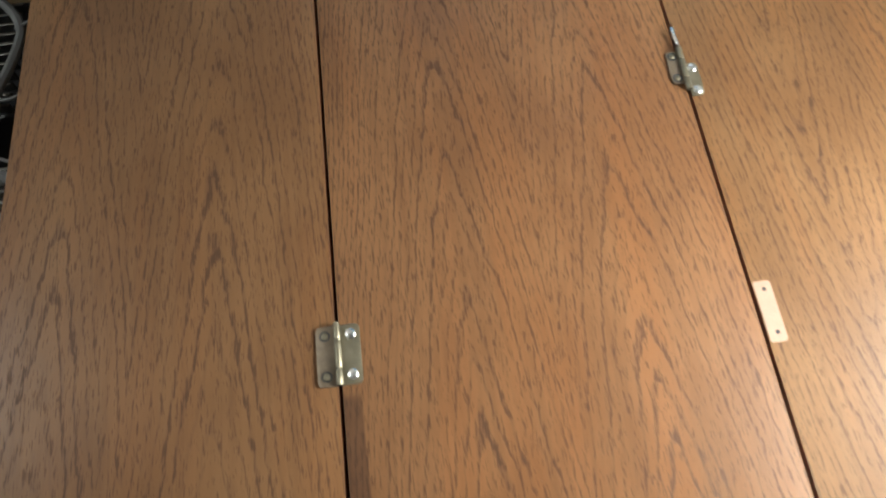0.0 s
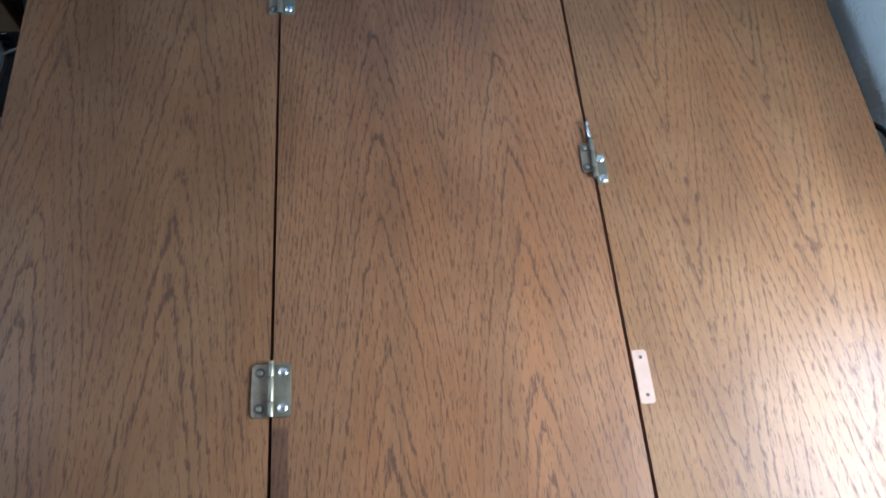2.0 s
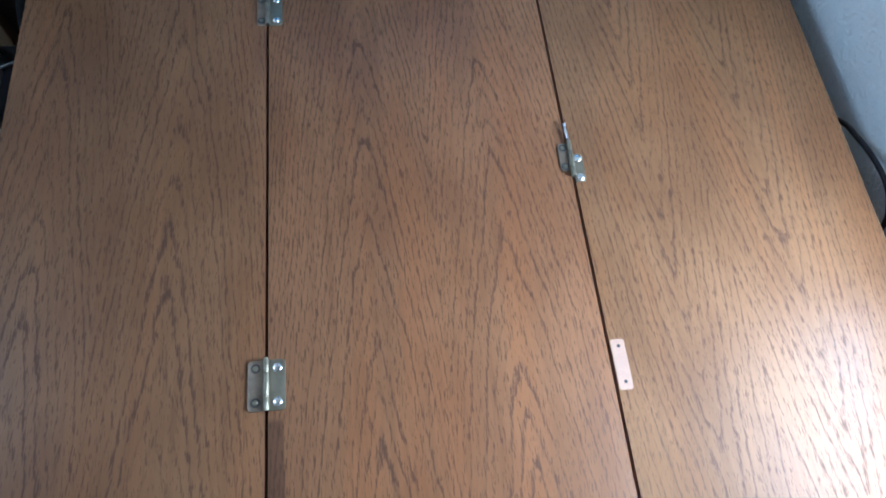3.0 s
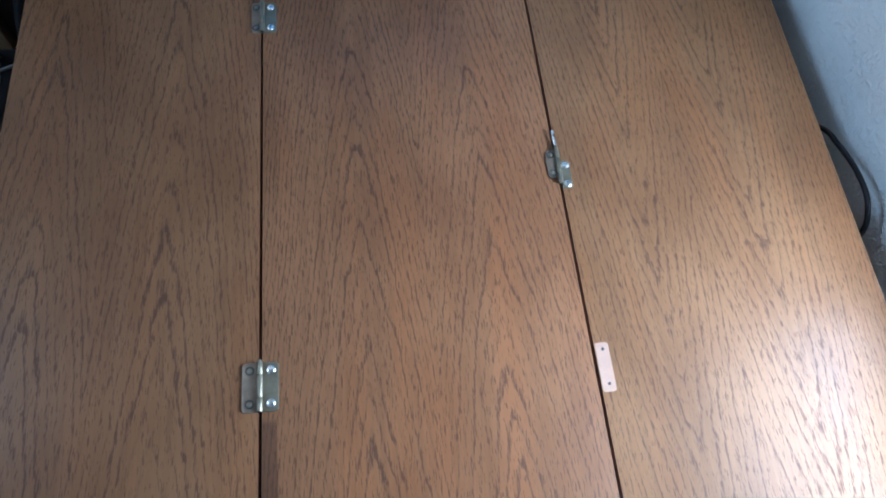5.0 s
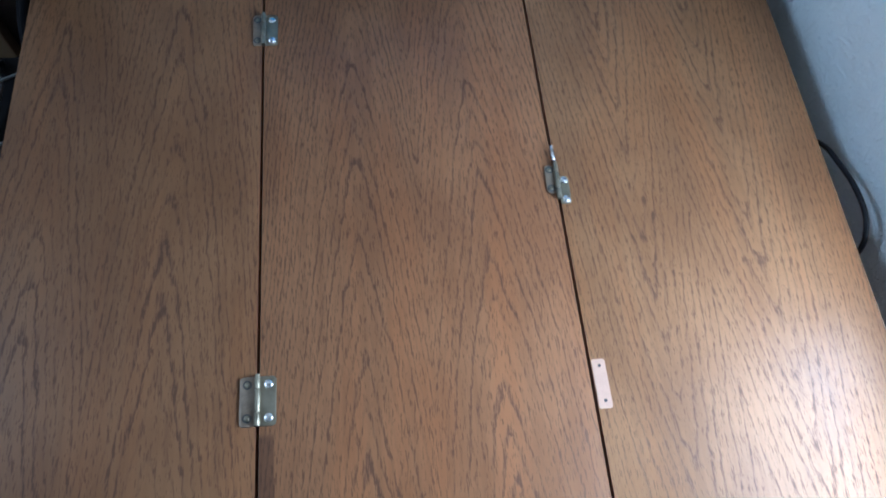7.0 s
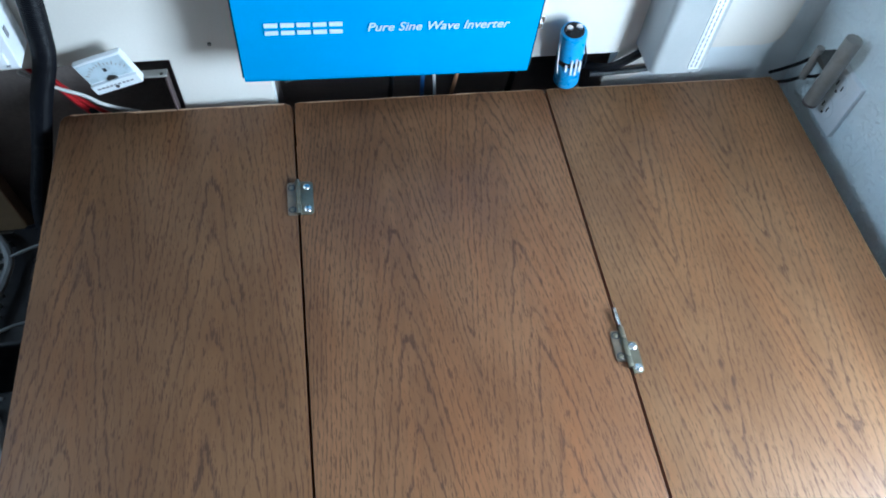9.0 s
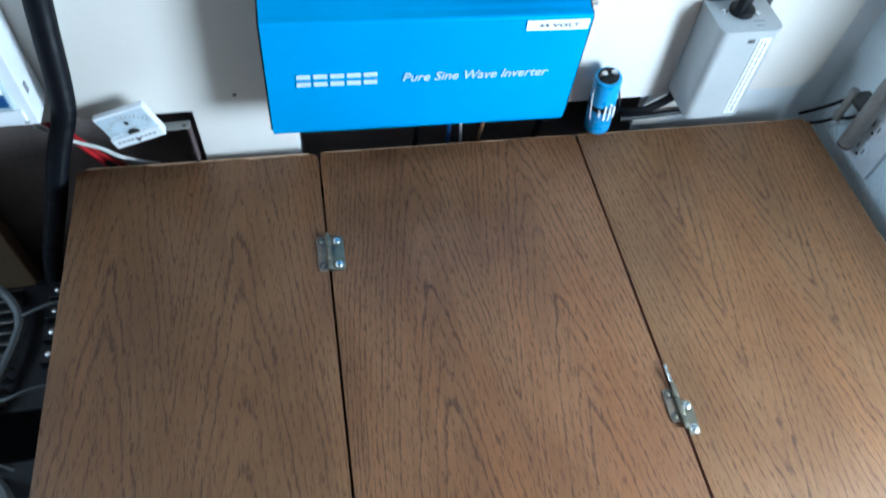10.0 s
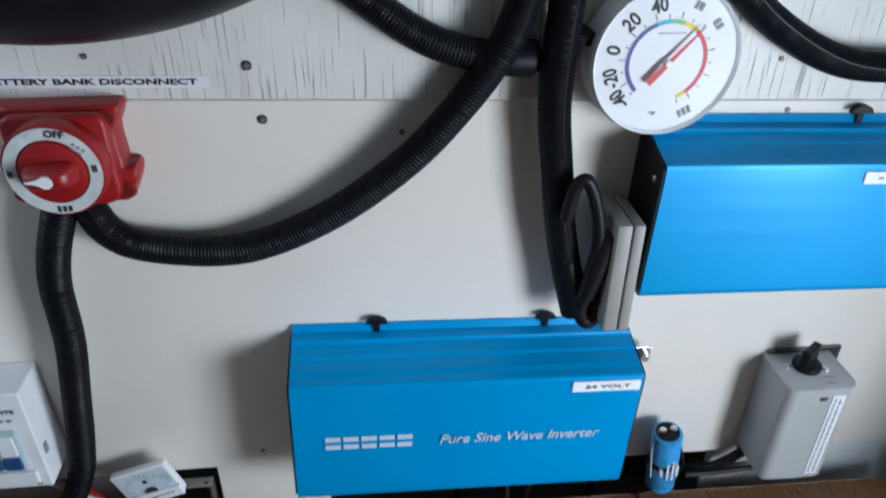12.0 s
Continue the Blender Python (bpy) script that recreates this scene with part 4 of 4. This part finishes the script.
part("hanging_tab", rod((tc.x - 0.004, -0.008, tc.z - TR - 0.003), (tc.x - 0.004, -0.008, tc.z - TR + 0.004), 0.0028, 10), WHITEPL, th, smooth=True)
part("hanger", rod((tc.x - 0.060, 0.011, tc.z + 0.017), (tc.x - 0.060, -0.014, tc.z + 0.017), 0.006, 14, bevel=0.001, bm=hose([(tc.x - 0.079, -0.012, tc.z + 0.026), (tc.x - 0.070, -0.013, tc.z + 0.019), (tc.x - 0.060, -0.013, tc.z + 0.016)], 0.0022, 8)), BLACKPL, th, "black wall hanger", smooth=True)


# ---- conduits ----
def conduit(pts, r, label, r_end=None):
    bm = hose(pts, r, 14, rib=r * 0.028, pitch=0.0030, r_end=r_end)
    ob = single("cable_conduit", bm, BLACKRUB, label, "conduit", "black cable conduits", smooth=True)
    FRAME_OF[ob] = Matrix.Identity(4)
    rs = min(r, r_end or r)
    seam = hose([(x + 0.30 * rs, y - 0.93 * rs, z + 0.10 * rs) for x, y, z in pts], 0.0012, 6, step=0.012)
    part("split_seam", seam, BLACKPL, ob, smooth=True)
    return ob


conduit([(-0.200, -0.004, 1.040), (-0.210, -0.008, 1.014), (-0.223, -0.006, 0.980), (-0.231, -0.004, 0.945), (-0.234, -0.004, 0.888), (-0.245, -0.004, 0.821), (-0.257, -0.004, 0.752),
         (-0.268, -0.003, 0.712), (-0.297, -0.003, 0.648), (-0.327, -0.006, 0.569), (-0.361, -0.02, 0.482), (-0.385, -0.04, 0.38)], 0.0134, "black corrugated conduit from the red switch downwards", 0.0116)
conduit([(-0.186, -0.006, 1.030), (-0.176, -0.006, 1.003), (-0.152, -0.004, 0.984), (-0.093, -0.003, 0.974), (-0.045, -0.003, 0.981), (0.015, -0.004, 1.009), (0.074, -0.006, 1.053), (0.111, -0.008, 1.093), (0.141, -0.010, 1.134), (0.160, -0.012, 1.175), (0.178, -0.010, 1.26), (0.185, -0.008, 1.40)],
        0.0134, "black corrugated conduit sagging across the cream panel")
conduit([(0.206, -0.012, 1.42), (0.199, -0.016, 1.26), (0.194, -0.016, 1.182), (0.192, -0.014, 1.139), (0.193, -0.012, 1.094), (0.200, -0.012, 1.043), (0.208, -0.012, 0.988), (0.219, -0.012, 0.940), (0.230, -0.016, 0.897)],
        0.0136, "black smooth conduit hanging down to the inverter")
conduit([(-0.10, -0.004, 1.33), (-0.03, -0.004, 1.245), (0.047, -0.004, 1.182), (0.088, -0.003, 1.154), (0.123, -0.003, 1.141), (0.155, 0.0, 1.136), (0.179, 0.0, 1.137)],
        0.0128, "black corrugated conduit running down to the junction")
conduit([(0.29, -0.004, 1.30), (0.315, -0.004, 1.212), (0.343, -0.003, 1.178), (0.384, -0.003, 1.149), (0.429, -0.003, 1.128), (0.474, -0.003, 1.121), (0.54, -0.003, 1.126), (0.62, -0.003, 1.16)],
        0.0124, "black corrugated conduit curving over the upper inverter")
single("conduit_junction", rod((0.126, -0.004, 1.138), (0.176, -0.002, 1.1350), 0.0142, 18, bevel=0.004), BLACKRUB, "black taped junction where conduits meet", "conduit joint", smooth=True)
# thick hose sagging over the switch
big = []
for i in range(15):
    a = radians(-128 + i * 5.1)
    big.append((-0.155 + 0.275 * math.cos(a), -0.048, 1.168 + 0.334 + 0.275 * math.sin(a)))
bh = single("ventilation_hose", hose(big, 0.0595, 28, step=0.01), DUCT, "thick black rubber hose hanging in a loop", "hose", smooth=True)

FRAME_OF[bh] = Matrix.Identity(4)
way = (Vector(big[-1]) - Vector(big[-2])).normalized()
part("end_cuff", rod(Vector(big[-1]) - way * 0.030, Vector(big[-1]) + way * 0.004, 0.0612, 40, bevel=0.002), BLACKPL, bh, smooth=True)

# cables that leave the conduit and the adapter beside them
single("battery_cable", hose([(0.216, -0.020, 0.956), (0.226, -0.024, 0.921), (0.237, -0.027, 0.893), (0.247, -0.026, 0.905), (0.243, -0.022, 0.955)], 0.0075, 14, step=0.002), BLACKPL, "black cable loop below the conduit", "cable", smooth=True)
ad = thing("plug_adapter", pose(0.2585, 0.0, 0.896), "grey plastic plug adapter beside the black cord", "adapter")
part("case", box(0.2462, 0.2602, -0.050, 0.010, 0.8960, 1.0070, 0.003), TANGREY, ad, smooth=True)
part("case_back", box(0.2610, 0.2712, -0.050, 0.010, 0.8960, 1.0065, 0.0025), TANGREY, ad, smooth=True)
part("power_cord", hose([(0.207, -0.030, 1.006), (0.211, -0.034, 1.036), (0.219, -0.036, 1.044), (0.229, -0.036, 1.024), (0.236, -0.036, 0.991), (0.236, -0.034, 0.955), (0.231, -0.030, 0.910)], 0.0056, 14, step=0.002),
     BLACKPL, ad, "black power cord with a tight loop", smooth=True)
plug = part("plug", hose([(0.247, -0.032, 0.992), (0.243, -0.034, 0.975), (0.237, -0.035, 0.952), (0.232, -0.033, 0.925)], 0.0120, 16, step=0.003, r_end=0.0075), BLACKPL, ad, "black moulded plug", smooth=True)

# ---- white breaker box ----
wb = thing("breaker_box", pose(-0.335, 0.0, 0.72), "white breaker box with clear cover and blue rockers", "breaker box")
part("case", box(-0.385, -0.2895, -0.029, WALL, 0.719, 0.840, 0.0015), WHITEPL, wb)
cv = part("cover", box(-0.379, -0.3035, -0.0345, -0.029, 0.745, 0.797, 0.0015), CLEARPL, wb, "clear hinged cover")
for i in range(4):
    rk = part("rocker", box(-0.376 + i * 0.0185, -0.361 + i * 0.0185, -0.0375, -0.0340, 0.752, 0.766, 0.001), BLUEINK, cv, "navy blue rocker")
    part("breaker_body", box(-0.376 + i * 0.0185, -0.361 + i * 0.0185, -0.0365, -0.0340, 0.769, 0.793, 0.001), WHITEPL, cv)
part("lower_trim", box(-0.379, -0.2985, -0.0325, -0.029, 0.727, 0.7425, 0.0015), WHITEPL, wb)
part("lettering", fitted(lettering("LIGHTS", 0.01, bold=0.0003), -0.325, -0.2985, 0.8165, 0.8210, -0.0294), INK, wb)
part("lettering", bars(-0.345, -0.3010, 0.8065, 0.8095, -0.0294, 6), GREYINK, wb)
part("lettering", bars(-0.303, -0.298, 0.7225, 0.7255, -0.0294, 2), GREYINK, wb)
part("latch", box(-0.2897, -0.2885, -0.022, -0.016, 0.756, 0.768), GREYINK, wb)
wb.location = (-0.3265, 0.0, 0.7305)

# ---- panel meter hanging in the opening by its wires ----
mt = thing("panel_meter", pose(-0.203, 0.004, 0.665), "white analogue panel meter hanging tilted by its wires", "meter")
mm = Matrix.Translation((-0.2030, -0.006, 0.7000)) @ Matrix.Rotation(radians(-17), 4, "Y") @ Matrix.Rotation(radians(4), 4, "X")


def in_meter(bm):
    bmesh.ops.transform(bm, matrix=mm, verts=bm.verts[:])
    return bm


mc = part("case", in_meter(box(-0.030, 0.030, -0.004, 0.004, -0.026, 0.022, 0.0015)), WHITEPL, mt)
part("dial_face", in_meter(box(-0.0275, 0.0275, -0.0046, -0.0038, -0.010, 0.019)), DIALGREY, mt)
part("lower_bezel", in_meter(box(-0.0300, 0.0300, -0.0085, -0.0035, -0.026, -0.0115, 0.001)), WHITEPL, mt)
scale = bmesh.new()
for i in range(13):
    a = radians(145 - i * 9.2)
    rod((0.026 * math.cos(a), -0.0049, -0.014 + 0.026 * math.sin(a)), ((0.029 if i % 3 else 0.031) * math.cos(a), -0.0049, -0.014 + (0.029 if i % 3 else 0.031) * math.sin(a)), 0.0005, 5, bm=scale)
part("scale_marks", in_meter(scale), TANGREY, mt)
part("lettering", in_meter(bars(-0.002, 0.002, 0.002, 0.007, -0.0049, 1, 0)), INK, mt)
part("lettering", in_meter(bars(-0.024, 0.024, -0.0185, -0.0165, -0.0088, 9)), GREYINK, mt)
part("needle_hub", in_meter(rod((0, -0.0046, -0.0115), (0, -0.0062, -0.0115), 0.0065, 20)), DARKSTEEL, mt, "dark needle hub", smooth=True)
part("adjust_screw", in_meter(rod((0, -0.0084, -0.0205), (0, -0.0094, -0.0205), 0.0022, 12)), INK, mt)
part("bracket", box(-0.176, -0.143, 0.002, 0.014, 0.6745, 0.6765), TANGREY, mt, "grey bent metal bracket")
part("bracket_arm", box(-0.1450, -0.1430, -0.001, 0.014, 0.56, 0.6743), BROWNCAP, mt, "dark brown bracket arm")
part("bracket_screw", dome((-0.149, 0.006, 0.6765), (0, 0, 1), 0.0024, 0.0012), DARKSTEEL, mt, smooth=True)

for col, pts, r, lab in ((REDWIRE, [(-0.312, 0.020, 0.705), (-0.300, 0.024, 0.680), (-0.285, 0.030, 0.648), (-0.268, 0.034, 0.605), (-0.25, 0.05, 0.54)], 0.0042, "thick red wire under the breaker box"),
                         (REDWIRE, [(-0.300, 0.022, 0.700), (-0.290, 0.028, 0.672), (-0.276, 0.030, 0.640), (-0.256, 0.036, 0.600), (-0.23, 0.06, 0.54)], 0.0029, "thick red wire under the breaker box"),
                         (WHITEWIRE, [(-0.308, 0.010, 0.690), (-0.282, 0.020, 0.653), (-0.255, 0.022, 0.634), (-0.236, 0.022, 0.616), (-0.20, 0.03, 0.590)], 0.0024, "thin white wire below the panel meter"),
                         (BLACKPL, [(-0.262, 0.036, 0.598), (-0.250, 0.03, 0.585), (-0.225, 0.03, 0.57)], 0.004, "black wire end below the panel meter"),
                         (WHITEWIRE, [(0.190, 0.05, 0.68), (0.192, 0.045, 0.62), (0.196, 0.04, 0.54)], 0.0022, "white wire in the cable opening"),
                         (BLUEINK, [(0.176, 0.05, 0.68), (0.177, 0.045, 0.62), (0.175, 0.04, 0.54)], 0.0032, "blue wire in the cable opening"),
                         (BROWNWIRE, [(0.232, 0.04, 0.68), (0.226, 0.04, 0.63), (0.215, 0.04, 0.55)], 0.0030, "brown wire in the cable opening"),
                         (BLACKPL, [(0.13, 0.06, 0.69), (0.135, 0.05, 0.62), (0.13, 0.05, 0.54)], 0.0035, "black wire in the cable opening"),
                         (GREYWIRE, [(-0.01, 0.06, 0.60), (0.03, 0.05, 0.625), (0.07, 0.05, 0.635), (0.12, 0.07, 0.62)], 0.0035, "grey cable in the cable opening"),
                         (BLACKPL, [(0.300, 0.06, 0.69), (0.31, 0.05, 0.63), (0.30, 0.05, 0.54)], 0.0045, "black wire in the cable opening"),
                         (BLACKPL, [(0.395, 0.030, 0.622), (0.423, 0.006, 0.636), (0.448, 0.002, 0.652), (0.472, 0.004, 0.668), (0.490, 0.006, 0.672)], 0.0058, "black cable bent into the isolator box"),
                         (BLACKPL, [(0.40, 0.006, 0.626), (0.45, 0.006, 0.627), (0.50, 0.004, 0.634), (0.524, 0.0, 0.655)], 0.0040, "black cable lying along the lid's far edge"),
                         (BLACKPL, [(0.54, 0.018, 0.66), (0.546, 0.012, 0.64), (0.552, 0.012, 0.612)], 0.0036, "short black wire under the isolator box")):
    single("wire", hose(pts, r, 8), col, lab, "wire", smooth=True)

# ---- on the side wall ----
out = thing("wall_outlet", pose(RIGHT, -0.082, 0.617), "white two-gang wall outlet plate on the grey wall", "outlet")
part("plate", box(RIGHT - 0.008, RIGHT, -0.116, -0.046, 0.598, 0.685, 0.0015), WHITEPL, out, smooth=True)
for oz in (0.623, 0.661):
    so = part("socket", rod((RIGHT - 0.0075, -0.084, oz), (RIGHT - 0.0095, -0.084, oz), 0.0150, 24, bevel=0.0008), WHITEPL, out, smooth=True)
    for oy in (-0.090, -0.078):
        part("slot", box(RIGHT - 0.0099, RIGHT - 0.0093, oy - 0.0010, oy + 0.0010, oz - 0.002, oz + 0.006), INK, so)
    part("slot", rod((RIGHT - 0.0093, -0.084, oz - 0.008), (RIGHT - 0.0099, -0.084, oz - 0.008), 0.0022, 10), INK, so)
can = thing("sensor_can", pose(RIGHT - 0.026, -0.078, 0.640), "dull grey cylindrical sensor clipped to the wall", "sensor")
part("tube", rod((RIGHT - 0.030, -0.077, 0.629), (RIGHT - 0.026, -0.076, 0.735), 0.0106, 28, bevel=0.0015), TUBEGREY, can, smooth=True)
part("end_cap", rod((RIGHT - 0.0302, -0.0770, 0.625), (RIGHT - 0.0300, -0.0770, 0.630), 0.0103, 28, bevel=0.002), BROWNCAP, can, "brown end cap", smooth=True)
part("clip", box(RIGHT - 0.030, RIGHT - 0.001, -0.068, -0.034, 0.672, 0.680, 0.001), DARKSTEEL, can, "dark spring clip")
part("clip_tube", rod((RIGHT - 0.030, -0.040, 0.637), (RIGHT - 0.028, -0.038, 0.688), 0.0056, 14, bevel=0.001), TUBEGREY, can, smooth=True)
for pts in ([(RIGHT - 0.040, 0.010, 0.600), (RIGHT - 0.032, -0.002, 0.618), (RIGHT - 0.028, -0.020, 0.645), (RIGHT - 0.026, -0.036, 0.672)], [(RIGHT - 0.040, -0.006, 0.596), (RIGHT - 0.030, -0.020, 0.612), (RIGHT - 0.028, -0.030, 0.626), (RIGHT - 0.028, -0.039, 0.638), (RIGHT - 0.026, -0.056, 0.655), (RIGHT - 0.024, -0.066, 0.672)]):
    single("wire", hose(pts, 0.0024, 8), BLACKPL, "thin black wire up to the wall sensor", "wire", smooth=True)
single("side_cable", hose([(0.692, -0.28, 0.535), (0.690, -0.344, 0.592), (0.690, -0.377, 0.607), (0.690, -0.417, 0.619), (0.690, -0.454, 0.621), (0.690, -0.476, 0.611), (0.690, -0.489, 0.594), (0.692, -0.500, 0.54)], 0.0033, 10),
       BLACKPL, "black cable bulging between box and wall", "cable", smooth=True)

# ---- dark corner beside the box ----
def terminal_unit(x0, x1, y0, y1, z1, label):
    t = thing("power_unit", pose((x0 + x1) / 2, (y0 + y1) / 2, 0), label, "power unit", "black power units beside the box")
    part("case", box(x0, x1, y0, y1, 0, z1, 0.004), BLACKPL, t)
    n = int((y1 - y0) / 0.016)
    for i in range(n):
        part("cooling_fin", box(x0 + 0.004, x0 + (x1 - x0) * 0.55, y0 + 0.008 + i * 0.016, y0 + 0.012 + i * 0.016, z1 - 0.004, z1 + 0.012, 0.0008), DARKSTEEL, t)
    for i in range(4):
        tb = part("terminal_block", box(x1 - 0.042, x1 - 0.020, y1 - 0.034 - i * 0.032, y1 - 0.010 - i * 0.032, z1 - 0.002, z1 + 0.014, 0.001), BLACKPL, t)
        part("screw", dome((x1 - 0.031, y1 - 0.022 - i * 0.032, z1 + 0.014), (0, 0, 1), 0.0048, 0.002), STEEL, tb, smooth=True)


terminal_unit(-0.500, -0.330, -0.215, -0.030, 0.440, "black power unit with fins and screw terminals")
terminal_unit(-0.520, -0.320, -0.520, -0.260, 0.400, "black power unit with fins and screw terminals")
for pts, r in (([(-0.46, -0.02, 0.40), (-0.435, -0.045, 0.462), (-0.408, -0.075, 0.468), (-0.398, -0.100, 0.462), (-0.400, -0.130, 0.462), (-0.408, -0.165, 0.462), (-0.416, -0.200, 0.464), (-0.43, -0.235, 0.44)], 0.0062),
               ([(-0.405, -0.100, 0.464), (-0.380, -0.090, 0.468), (-0.350, -0.080, 0.465), (-0.31, -0.07, 0.43)], 0.0022),
               ([(-0.418, -0.205, 0.462), (-0.395, -0.212, 0.470), (-0.365, -0.200, 0.466), (-0.32, -0.185, 0.44)], 0.0022),
               ([(-0.43, -0.290, 0.42), (-0.405, -0.300, 0.436), (-0.385, -0.330, 0.440), (-0.372, -0.380, 0.438), (-0.365, -0.44, 0.436), (-0.36, -0.50, 0.43)], 0.0080),
               ([(-0.45, -0.26, 0.42), (-0.42, -0.272, 0.437), (-0.39, -0.285, 0.43)], 0.0022)):
    single("loose_cable", hose(pts, r, 8), GREYWIRE, "grey cable lying loose over the black units", "cable", "loose cables beside the box", smooth=True)
single("dark_bundle", hose([(-0.385, -0.04, 0.42), (-0.40, -0.03, 0.30), (-0.41, -0.02, 0.05)], 0.03, 14), BLACKRUB, "black cable bundle below the conduit", "cable bundle", smooth=True)
single("board_offcut", box(-0.60, -0.455, 0.06, 0.085, 0, 0.60, 0.002), CRATE, "brown fibreboard offcut standing upright in the dark corner", "board")

# ---- black bag in front of the box ----
bag = thing("tool_bag", pose(0.55, -0.93, 0), "black cloth tool bag standing before the box", "bag")
bm = bmesh.new()
bmesh.ops.create_icosphere(bm, subdivisions=5, radius=1)
for v in bm.verts:
    p = v.co.copy()
    q = Vector([math.copysign(abs(c) ** 0.62, c) for c in p])
    w = 1 + 0.10 * noise.noise(p * 2.3) + 0.05 * noise.noise(p * 6.1)
    v.co = Vector((0.56 + q.x * 0.125 * w, -0.900 + q.y * 0.085 * w, 0.285 + q.z * 0.285 * (1 + 0.06 * noise.noise(p * 3.1))))
for v in bm.verts:
    v.co.z = max(v.co.z, 0.0)
part("body", bm, CLOTH, bag, smooth=50)
part("handle", hose([(0.405, -0.850, 0.520), (0.418, -0.815, 0.585), (0.448, -0.800, 0.628), (0.495, -0.799, 0.645), (0.545, -0.810, 0.630), (0.58, -0.85, 0.55)], 0.017, 12), CLOTH, bag, "black padded handle", smooth=True)
part("strap", hose([(0.36, -0.850, 0.40), (0.375, -0.83, 0.52), (0.41, -0.828, 0.570), (0.45, -0.85, 0.570), (0.48, -0.87, 0.53)], 0.006, 8), CLOTH, bag, smooth=True)
